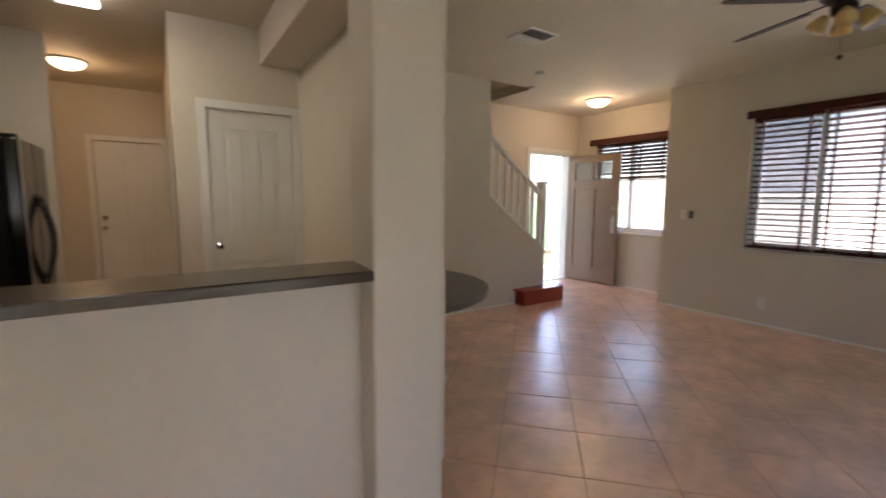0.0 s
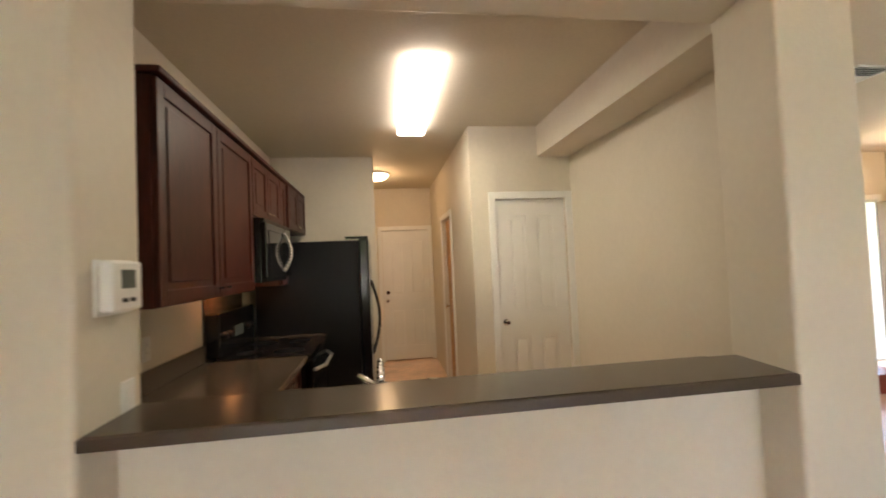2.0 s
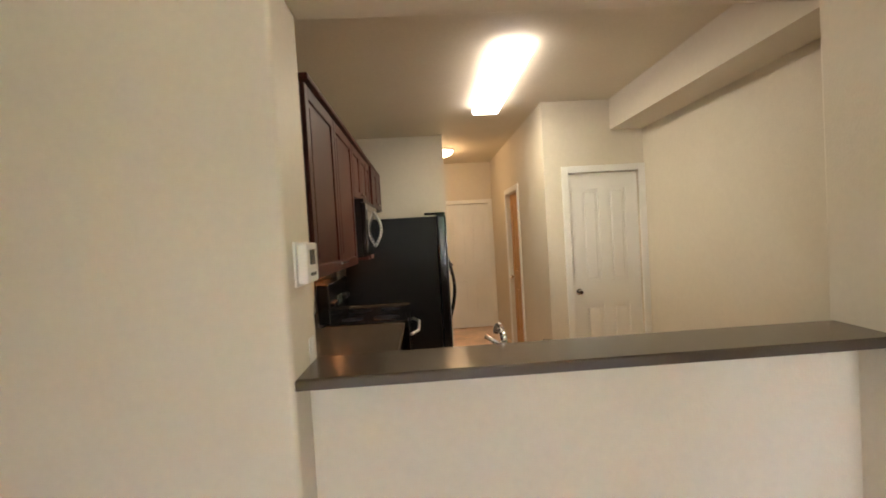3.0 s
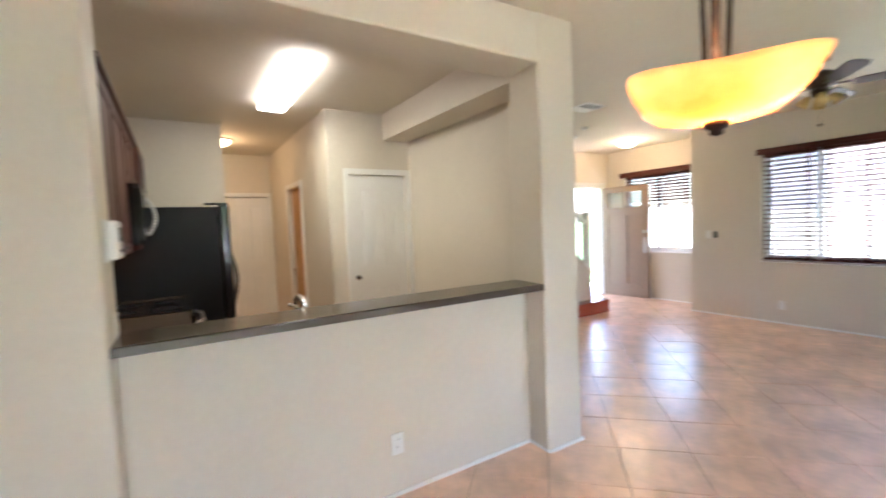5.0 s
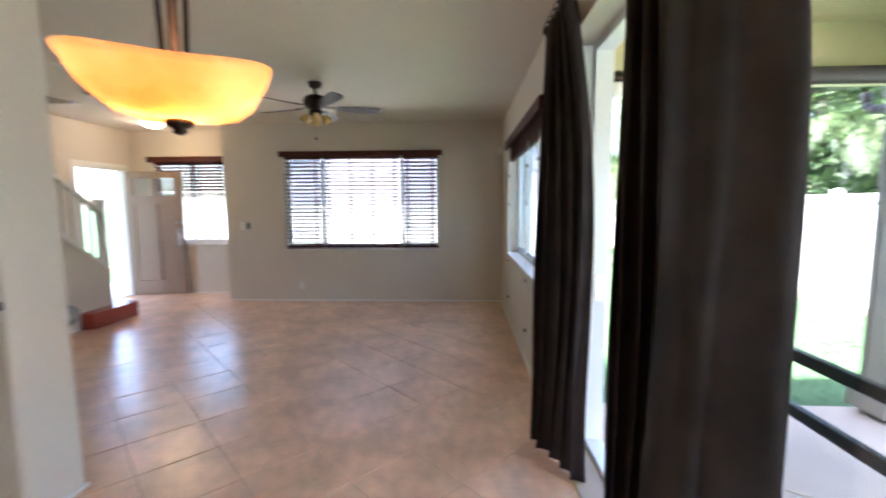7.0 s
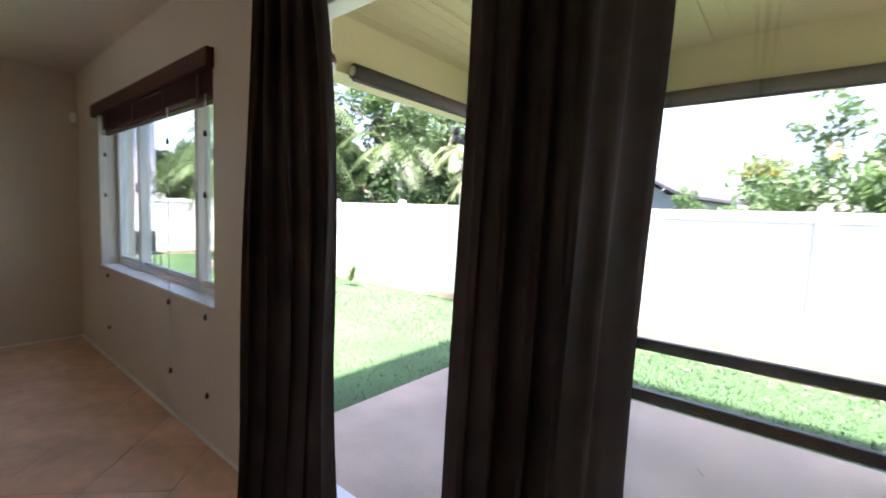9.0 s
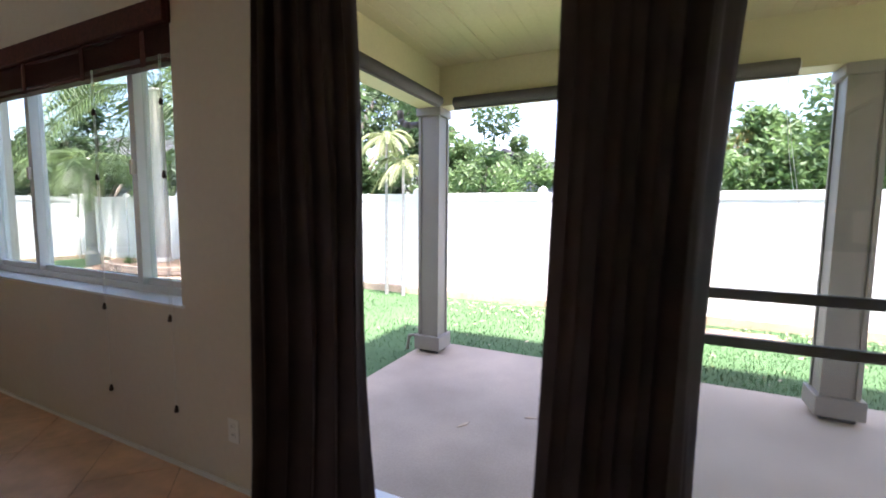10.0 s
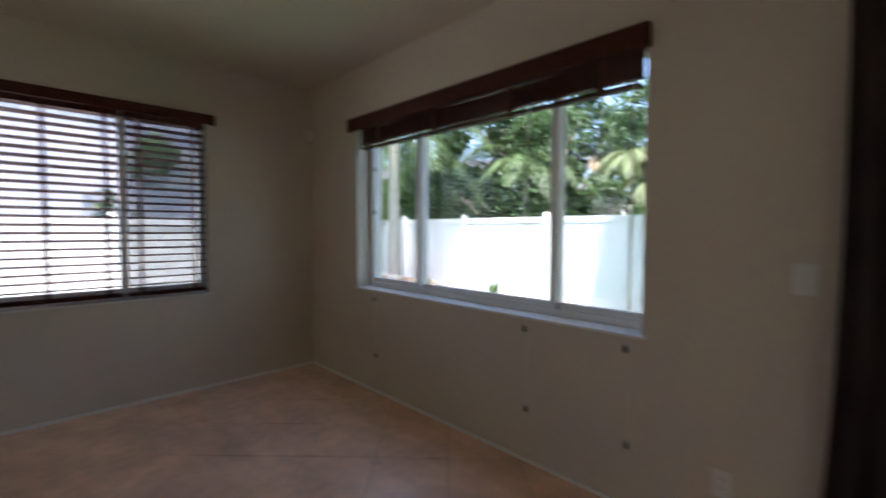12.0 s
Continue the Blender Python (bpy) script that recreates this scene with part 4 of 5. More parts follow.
# amber glass for the pendant: lets its bulb through
AMBER = bpy.data.materials.new("amber_alabaster_glass")
AMBER.use_nodes = True
an, al = AMBER.node_tree.nodes, AMBER.node_tree.links
ab = an["Principled BSDF"]
tn = an.new("ShaderNodeTexNoise")
tn.inputs["Scale"].default_value, tn.inputs["Detail"].default_value = 5.0, 4.0
cr = an.new("ShaderNodeValToRGB")
cr.color_ramp.elements[0].color, cr.color_ramp.elements[0].position = (0.92, 0.40, 0.09, 1), 0.35
cr.color_ramp.elements[1].color, cr.color_ramp.elements[1].position = (1.0, 0.68, 0.32, 1), 0.7
tc = an.new("ShaderNodeTexCoord")
al.new(tc.outputs["Object"], tn.inputs["Vector"])
al.new(tn.outputs["Fac"], cr.inputs["Fac"])
al.new(cr.outputs["Color"], ab.inputs["Base Color"])
al.new(cr.outputs["Color"], ab.inputs["Emission Color"])
ab.inputs["Emission Strength"].default_value = 0.06
ab.inputs["Roughness"].default_value = 0.2
tr = an.new("ShaderNodeBsdfTranslucent")
al.new(cr.outputs["Color"], tr.inputs["Color"])
mx = an.new("ShaderNodeMixShader")
mx.inputs["Fac"].default_value = 0.6
al.new(ab.outputs["BSDF"], mx.inputs[1])
al.new(tr.outputs["BSDF"], mx.inputs[2])
al.new(mx.outputs["Shader"], an["Material Output"].inputs["Surface"])

PX, PY = 1.20, 1.025
pl = thing("pendant_lamp", (PX, PY, 1.62), "amber glass bowl pendant on bronze rods, lit", "pendant lamp")
bm = bmesh.new()
prof = [(0.03, 0.0), (0.10, 0.012), (0.165, 0.045), (0.205, 0.095), (0.225, 0.155), (0.238, 0.185), (0.230, 0.186), (0.216, 0.155), (0.196, 0.098), (0.158, 0.052), (0.10, 0.021), (0.03, 0.010)]
prof = [(0.77 * r0, 0.50 * z0) for r0, z0 in prof]
rings = lathe(bm, prof, (PX, PY, 1.664), sides=64, power=6.0, turn=0.52)
for ring, (r0, z0) in zip(rings, prof):
    for i, v in enumerate(ring):
        a = 2 * math.pi * i / 64
        v.co.z += 0.004 * (z0 / 0.112) ** 3 * math.cos(4 * a + math.pi)
part("bowl", bm, AMBER, pl, smooth=True)
bm = bmesh.new()
lathe(bm, [(0.006, -0.032), (0.015, -0.027), (0.013, -0.019), (0.026, -0.013), (0.029, -0.004), (0.020, 0.004), (0.010, 0.012)], (PX, PY, 1.664), sides=20)
part("finial", bm, BRONZE, pl, smooth=True)
rod_part("stem", (PX, PY, 1.67), (PX, PY, 2.65), 0.011, BRONZE, pl)
for k in range(3):
    a = 2.1 * k + 0.5
    bm = bmesh.new()
    pts = [(PX + (0.022 + 0.035 * s) * math.cos(a), PY + (0.022 + 0.035 * s) * math.sin(a), 1.70 + 0.95 * s) for s in [i / 10 for i in range(11)]]
    for p, q in zip(pts, pts[1:]):
        rod(bm, p, q, 0.006, sides=8)
    part("arm", bm, BRONZE, pl)
bm = bmesh.new()
lathe(bm, [(0.02, -0.045), (0.05, -0.035), (0.066, -0.012), (0.066, -0.001)], (PX, PY, H), sides=28)
part("canopy", bm, BRONZE, pl, smooth=True)
bulb("pendant_bulb", (PX, PY, 1.70), 2.2, 0.025, (1.0, 0.74, 0.44))

# ceiling fan
FX, FY = 4.63, 1.87
fan = thing("ceiling_fan", (FX, FY, 2.3), "dark bronze five-blade ceiling fan with light kit, still", "ceiling fan")
bm = bmesh.new()
lathe(bm, [(0.03, -0.06), (0.06, -0.045), (0.07, -0.001)], (FX, FY, H), sides=24)
part("canopy", bm, BRONZE, fan, smooth=True)
rod_part("downrod", (FX, FY, 2.55), (FX, FY, 2.64), 0.012, BRONZE, fan)
bm = bmesh.new()
lathe(bm, [(0.05, -0.075), (0.085, -0.06), (0.115, -0.03), (0.118, 0.01), (0.10, 0.045), (0.05, 0.07), (0.03, 0.075)], (FX, FY, 2.50), sides=32)
part("motor", bm, BRONZE, fan, smooth=True)
for k in range(5):
    m = Matrix.Translation((FX, FY, 2.445)) @ Matrix.Rotation(radians(72 * k), 4, "Z") @ Matrix.Rotation(radians(-13), 4, "X")
    bm = bmesh.new()
    prism(bm, [(0.20, -0.045), (0.26, -0.058), (0.58, -0.068), (0.645, -0.05), (0.66, 0.0), (0.645, 0.05), (0.58, 0.068), (0.26, 0.058), (0.20, 0.045)], -0.003, 0.003)
    bmesh.ops.transform(bm, matrix=m, verts=bm.verts)
    bl = part("blade", bm, FAN_WOOD, fan)
    bm = bmesh.new()
    solid(bm, 0.08, 0.24, -0.016, 0.016, 0.003, 0.010, bevel=0.002)
    bmesh.ops.transform(bm, matrix=m, verts=bm.verts)
    part("blade_iron", bm, BRONZE, bl)
bm = bmesh.new()
lathe(bm, [(0.03, -0.07), (0.06, -0.05), (0.065, -0.01), (0.04, 0.0)], (FX, FY, 2.425), sides=24)
hub = part("light_kit", bm, BRONZE, fan, smooth=True)
for k in range(4):
    a = radians(20 + 90 * k)
    bm = bmesh.new()
    lathe(bm, [(0.050, -0.085), (0.046, -0.06), (0.034, -0.03), (0.020, 0.0), (0.016, 0.0)], (0, 0, 0), sides=20)
    bmesh.ops.transform(bm, matrix=Matrix.Translation((FX + 0.075 * math.cos(a), FY + 0.075 * math.sin(a), 2.375)) @ Matrix.Rotation(a, 4, "Z") @ Matrix.Rotation(radians(-35), 4, "Y"), verts=bm.verts)
    part("bell_shade", bm, FAN_GLASS, hub, "amber glass bell shade", smooth=True)
bm = bmesh.new()
rod(bm, (FX, FY, 2.36), (FX, FY, 2.15), 0.0012, sides=6)
bmesh.ops.create_uvsphere(bm, u_segments=10, v_segments=8, radius=0.014, matrix=Matrix.Translation((FX, FY, 2.14)))
part("pull_chain", bm, BRONZE, fan)

# ---- small fixtures ----
vt = thing("ceiling_vent", (4.06, 3.73, H), "white metal ceiling air vent, slats over a dark plate", "vent")
bm = bmesh.new()
for dims in ((3.90, 4.22, 3.58, 3.60), (3.90, 4.22, 3.86, 3.88), (3.90, 3.92, 3.60, 3.86), (4.20, 4.22, 3.60, 3.86)):
    solid(bm, *dims, H - 0.012, H - 0.001, bevel=0.002)
part("frame_trim", bm, WHITE, vt)
# near-black plate gives the duct's shade as colour; there is no hole
box_part("backing", (3.92, 4.20, 3.60, 3.86, H - 0.003, H - 0.001), SLOT, vt, bevel=0)
for i in range(9):
    bm = bmesh.new()
    solid(bm, -0.14, 0.14, -0.011, 0.011, -0.0012, 0.0012, m=pose(4.06, 3.617 + 0.028 * i, H - 0.009, 32 if i < 5 else -32, 0, 0))
    part("slat", bm, WHITE, vt)
# a smoke detector, then a sprinkler built in the same shape
for x, y in ((4.87, 4.43), (5.22, 4.91)):
    sd = thing("ceiling_safety_unit", (x, y, H - 0.04), "round white safety unit on the ceiling", "smoke detector", group="smoke detectors")
    bm = bmesh.new()
    lathe(bm, [(0.022, -0.036), (0.036, -0.031), (0.043, -0.016), (0.045, -0.001)], (x, y, H), sides=28)
    part("case", bm, PLASTIC, sd, smooth=True)

th = thing("thermostat", (-0.09, 2.56, 1.36), "white plastic thermostat with a small grey screen", "thermostat")
box_part("back_plate", (-0.109, -0.101, 2.475, 2.655, 1.365, 1.525), PLASTIC, th)
box_part("case", (-0.101, -0.065, 2.49, 2.64, 1.375, 1.52), PLASTIC, th, bevel=0.008)
box_part("screen", (-0.066, -0.0635, 2.53, 2.60, 1.44, 1.495), SCREEN, th, bevel=0)
for y in (2.545, 2.585):
    box_part("button", (-0.066, -0.062, y - 0.012, y + 0.012, 1.40, 1.412), SLOT, th, bevel=0)


def plate(name, at, axis, sign, label, category, kind_of):
    """A wall plate with a rocker, or with two sockets; axis is the wall's normal."""
    t = thing(name, at, label, category, group=kind_of)
    x, y, z = at

    def dims(w, h, d0, d1, dz=0.0):
        lo, hi = sorted((d0 * sign, d1 * sign))
        return (x - w, x + w, y + lo, y + hi, z + dz - h, z + dz + h) if axis == "y" else (x + lo, x + hi, y - w, y + w, z + dz - h, z + dz + h)
    box_part("cover_plate", dims(0.036, 0.058, 0.001, 0.006), PLASTIC, t, bevel=0.002)
    if "outlet" in name:
        for dz in (-0.021, 0.021):
            s = box_part("socket", dims(0.016, 0.014, 0.006, 0.009, dz), PLASTIC, t, bevel=0.002)
            for o in (-0.006, 0.006):
                q = list(dims(0.0012, 0.004, 0.009, 0.0094, dz + 0.003))
                k = 0 if axis == "y" else 2
                q[k] += o
                q[k + 1] += o
                box_part("slot", q, SLOT, s, bevel=0)
    else:
        box_part("rocker", dims(0.016, 0.032, 0.006, 0.010), PLASTIC, t, bevel=0.002)


plate("power_outlet", (1.06, 2.58, 0.285), "y", -1, "white duplex power outlet low on the wall", "outlet", "power outlets")
plate("power_outlet", (3.19, -0.20, 0.285), "y", 1, "white duplex power outlet low on the wall", "outlet", "power outlets")
plate("power_outlet", (6.70, 2.87, 0.24), "x", -1, "white duplex power outlet low on the wall", "outlet", "power outlets")
plate("light_switch", (6.70, 3.76, 1.16), "x", -1, "white rocker light switch", "switch", "light switches")
dim = thing("dimmer_switch", (6.70, 3.665, 1.16), "small dark grey dimmer beside the white switch", "switch")
box_part("case", (6.688, 6.699, 3.64, 3.69, 1.115, 1.205), SCREEN, dim, bevel=0.004)
plate("light_switch", (2.95, -0.20, 1.16), "y", 1, "white rocker light switch", "switch", "light switches")
plate("light_switch", (-0.11, 2.63, 1.10), "x", 1, "white rocker light switch", "switch", "light switches")
plate("power_outlet", (-0.47, 3.45, 1.12), "x", 1, "white duplex power outlet above the worktop", "outlet", "power outlets")
ms = thing("alarm_sensor", (6.66, -0.15, 2.2), "small white alarm sensor in the room corner", "sensor")
bm = bmesh.new()
solid(bm, -0.03, 0.03, -0.02, 0.02, -0.05, 0.05, bevel=0.008, m=pose(6.672, -0.172, 2.24, 0, 0, 45))
part("case", bm, PLASTIC, ms)

# ---- patio and garden ----
GZ = -0.17   # lawn level
bm = bmesh.new()
n = 40
xs = [-300, -60, -12] + [-8 + 0.7 * i for i in range(n)] + [30, 60, 300]
ys = [-300, -60, -14] + [-9 + 0.7 * i for i in range(n)] + [40, 60, 300]
grid = [[bm.verts.new((x, y, GZ + (0.018 * noise.noise(Vector((x * 0.7, y * 0.7, 0))) if -10 < x < 20 and -9 < y < 19 else 0))) for x in xs] for y in ys]
for j in range(len(ys) - 1):
    for i in range(len(xs) - 1):
        if xs[i] > -1.9 and xs[i + 1] < 6.8 and ys[j] > -0.3 and ys[j + 1] < 6.0:
            continue
        bm.faces.new((grid[j][i], grid[j][i + 1], grid[j + 1][i + 1], grid[j + 1][i]))
ground = structure("ground", bm, GRASS_SOIL, "green lawn around the house", "ground")
bm = bmesh.new()
solid(bm, -4.0, 3.62, -3.02, -0.462, -0.5, -0.12, bevel=0.006)
structure("patio", bm, CONCRETE, "worn pinkish-grey concrete patio slab", "patio")
# invented pale paving, out of view, that bounces sunlight into the rooms
bm = bmesh.new()
solid(bm, 4.5, 10.4, 6.03, 7.3, -0.5, -0.06)
solid(bm, 7.5, 10.4, -1.2, 6.02, -0.5, -0.10)
structure("pavement", bm, BOUNCE_PAVING, "pale paving added outside the front door to bounce daylight indoors", "pavement")

# unseen deck added over the rooms to close the house from above
bm = bmesh.new()
solid(bm, -1.86, 7.42, -0.46, 8.08, H + 0.13, H + 0.25)
structure("roof_deck", bm, PATIO_CREAM, "plain deck above the ceiling closing the house", "roof")

# lawn blades where the camera looks closest
rnd = random.Random(11)
verts, faces = [], []
for _ in range(26000):
    x = rnd.uniform(-1.2, 9.5)
    y = -3.03 - 2.4 * rnd.random() if x < 3.62 or rnd.random() < 0.4 else rnd.uniform(-5.4, -0.6)
    a = rnd.uniform(0, 6.28)
    h, w = rnd.uniform(0.018, 0.05), rnd.uniform(0.003, 0.006)
    dx, dy = math.cos(a), math.sin(a)
    lx, ly = rnd.uniform(-0.02, 0.02), rnd.uniform(-0.02, 0.02)
    k = len(verts)
    verts += [(x - w * dx, y - w * dy, GZ - 0.005), (x + w * dx, y + w * dy, GZ - 0.005), (x + lx, y + ly, GZ + h)]
    faces.append((k, k + 1, k + 2))
me = bpy.data.meshes.new("grass")
me.from_pydata(verts, [], faces)
me.materials.append(BLADE)
tagged(new("grass", me), "short green lawn grass blades", "grass", kind="stuff")

# worn patch and fallen leaves by the fence
bm = bmesh.new()
pts = [(0.6 + 0.75 * math.cos(a) * (1 + 0.25 * math.sin(3 * a + 1)), -5.0 + 0.28 * math.sin(a) * (1 + 0.3 * math.cos(2 * a))) for a in [2 * math.pi * i / 40 for i in range(40)]]
prism(bm, pts, GZ - 0.05, GZ + 0.014)
structure("bare_earth", bm, SOIL, "patch of bare red soil at the fence foot", "soil")
verts, faces = [], []
for _ in range(420):
    x, y = rnd.uniform(-1, 4.5), rnd.gauss(-4.95, 0.3)
    if y < -5.4 or rnd.random() < 0.12:
        y = rnd.uniform(-4.6, -3.2)
    a, s = rnd.uniform(0, 6.28), rnd.uniform(0.015, 0.04)
    c, d2 = math.cos(a) * s, math.sin(a) * s
    k = len(verts)
    z = GZ + rnd.uniform(0.03, 0.045)
    verts += [(x - c, y - d2, z), (x + d2 * 0.4, y - c * 0.4, z + 0.006), (x + c, y + d2, z), (x - d2 * 0.4, y + c * 0.4, z + 0.006)]
    faces.append((k, k + 1, k + 2, k + 3))
me = bpy.data.meshes.new("fallen_leaves")
me.from_pydata(verts, [], faces)
me.materials.append(FOOTING)
tagged(new("fallen_leaves", me), "dry tan fallen leaves on the lawn", "leaves", kind="stuff")
for x, y, a in ((2.15, -1.75, 0.4), (1.35, -2.2, 2.0), (2.55, -1.45, 1.1), (0.75, -1.1, 2.6)):
    bm = bmesh.new()
    prism(bm, [(x + s * math.cos(a) - w * math.sin(a), y + s * math.sin(a) + w * math.cos(a)) for s, w in ((-0.05, 0), (-0.015, 0.013), (0.03, 0.010), (0.06, 0), (0.03, -0.010), (-0.015, -0.013))], -0.119, -0.114)
    tagged(part("dry_leaf", bm, FOOTING), "curled dry tan leaf on the patio", "leaf", group="dry leaves on the patio")


def patio_post(x, y, label):
    p = thing("patio_post", (x, y, -0.12), label, "post", group="patio posts")
    box_part("shaft", (x - 0.10, x + 0.10, y - 0.10, y + 0.10, -0.02, 2.30), POST_PAINT, p, bevel=0.006)
    for s in (-1, 1):
        for q in (-1, 1):
            box_part("corner_board", (x + s * 0.112 - (0.03 if s > 0 else 0), x + s * 0.112 + (0.03 if s < 0 else 0), y + q * 0.112 - (0.03 if q > 0 else 0), y + q * 0.112 + (0.03 if q < 0 else 0), 0.02, 2.22), POST_PAINT, p)
    box_part("plinth", (x - 0.14, x + 0.14, y - 0.14, y + 0.14, -0.085, 0.055), POST_PAINT, p, bevel=0.008)
    box_part("foot", (x - 0.10, x + 0.10, y - 0.10, y + 0.10, -0.12, -0.085), SLOT, p)
    box_part("capital", (x - 0.13, x + 0.13, y - 0.13, y + 0.13, 2.22, 2.299), POST_PAINT, p, bevel=0.008)


patio_post(3.45, -2.75, "taupe painted square patio post with plinth")
patio_post(0.25, -2.75, "taupe painted square patio post with plinth")
patio_post(-2.95, -2.75, "taupe painted square patio post with plinth")
bm = bmesh.new()
solid(bm, -3.3, 3.56, -2.86, -2.64, 2.30, 2.66)
solid(bm, 3.34, 3.56, -2.64, -0.462, 2.30, 2.66)
structure("patio_beam", bm, PATIO_CREAM, "cream painted patio roof beams", "beam")
bm = bmesh.new()
solid(bm, -3.3, 3.75, -3.05, -0.462, 2.66, 2.72)
for x in (-2.1, -0.88, 0.34, 1.56, 2.78):
    solid(bm, x - 0.022, x + 0.022, -2.63, -0.465, 2.648, 2.662)
for i in range(56):
    x = -3.26 + 0.12 * i
    solid(bm, x - 0.002, x + 0.002, -2.63, -0.465, 2.656, 2.661)
structure("patio_ceiling", bm, PATIO_CREAM, "cream beadboard patio ceiling with battens", "ceiling")


def rolled_shade(a, b, label):
    s = thing("roller_shade", a, label, "roller shade", group="rolled patio shades")
    va, vb = Vector(a), Vector(b)
    u = (vb - va).normalized()
    bm = bmesh.new()
    rod(bm, a, b, 0.05, sides=20)
    part("roll", bm, SHADE_ROLL, s, smooth=True)
    for p in (va, vb):
        bm = bmesh.new()
        rod(bm, p - u * 0.012, p + u * 0.012, 0.030, sides=16)
        part("end_cap", bm, STEEL, s)
    bm = bmesh.new()
    rod(bm, va + Vector((0, 0, -0.052)), vb + Vector((0, 0, -0.052)), 0.012, sides=10)
    part("hem_bar", bm, SHADE_ROLL, s)
    return s


rolled_shade((0.64, -2.575, 2.30), (3.15, -2.575, 2.30), "dark grey rolled-up shade under the patio beam")
rolled_shade((3.275, -0.95, 2.31), (3.275, -2.5, 2.31), "dark grey rolled-up shade on the side beam")
rolled_shade((-2.7, -2.575, 2.30), (-0.1, -2.575, 2.30), "dark grey rolled-up shade under the patio beam")
c = thing("shade_cord", (0.42, -2.9, 1.0), "thin white pull cord looped from a rolled shade", "cord")
bm = bmesh.new()
pts = [(0.62 - 0.26 * k ** 2, -2.9 + 0.04 * k, 2.34 - 1.55 * k) for k in [i / 12 for i in range(13)]]
for p, q in zip(pts, pts[1:]):
    rod(bm, p, q, 0.0022, sides=6)
    rod(bm, (p[0] - 0.025 * (1 - abs(p[2] - 1.6)), p[1], p[2]), (q[0] - 0.025 * (1 - abs(q[2] - 1.6)), q[1], q[2]), 0.0022, sides=6)
part("cord", bm, PLASTIC, c)
pp = thing("drain_pipe", (3.62, -2.75, -0.1), "short grey pipe elbow at the post foot", "pipe")
bm = bmesh.new()
rod(bm, (3.58, -2.72, 0.03), (3.70, -2.70, 0.01), 0.016)
rod(bm, (3.70, -2.70, 0.01), (3.72, -2.70, -0.14), 0.016)
part("elbow", bm, POST_PAINT, pp)
ds = thing("downspout", (3.56, -2.75, 2.2), "dark taupe downspout elbow at the top of the post", "pipe")
bm = bmesh.new()
pts = [(3.56, -2.73, 2.17), (3.70, -2.73, 2.165), (3.78, -2.73, 2.185), (3.82, -2.73, 2.23), (3.825, -2.73, 2.32)]
for p, q in zip(pts, pts[1:]):
    rod(bm, p, q, 0.032, sides=14)
part("elbow", bm, SHADE_ROLL, ds, smooth=True)
pl2 = thing("porch_light", (3.3, -0.52, 2.3), "small white patio wall light", "wall light")
bm = bmesh.new()
lathe(bm, [(0.02, -0.10), (0.06, -0.09), (0.075, -0.03), (0.05, 0.02), (0.02, 0.03)], (3.05, -0.56, 2.22), sides=20)
part("shade", bm, PLASTIC, pl2, "white glass globe", smooth=True)
bm = bmesh.new()
lathe(bm, [(0.082, -0.012), (0.070, 0.03), (0.03, 0.062), (0.012, 0.07)], (3.05, -0.56, 2.22), sides=20)
part("hood", bm, BRONZE, pl2, "dark bronze hood", smooth=True)
rod_part("arm", (3.05, -0.462, 2.25), (3.05, -0.56, 2.25), 0.012, BRONZE, pl2)
hs2 = thing("garden_hose", (3.95, -0.55, 0.55), "coiled green garden hose on the house wall", "hose")
bm = bmesh.new()
for k in range(3):
    pts = [(4.02 + 0.02 * k + 0.13 * math.cos(a), -0.52 - 0.03 * k, 0.55 + 0.15 * math.sin(a)) for a in [2 * math.pi * i / 18 for i in range(19)]]
    for p, q in zip(pts, pts[1:]):
        rod(bm, p, q, 0.011, sides=8)
part("coil", bm, LEAF, hs2)
rod_part("hook", (4.02, -0.462, 0.70), (4.02, -0.61, 0.70), 0.012, BLACK_METAL, hs2)


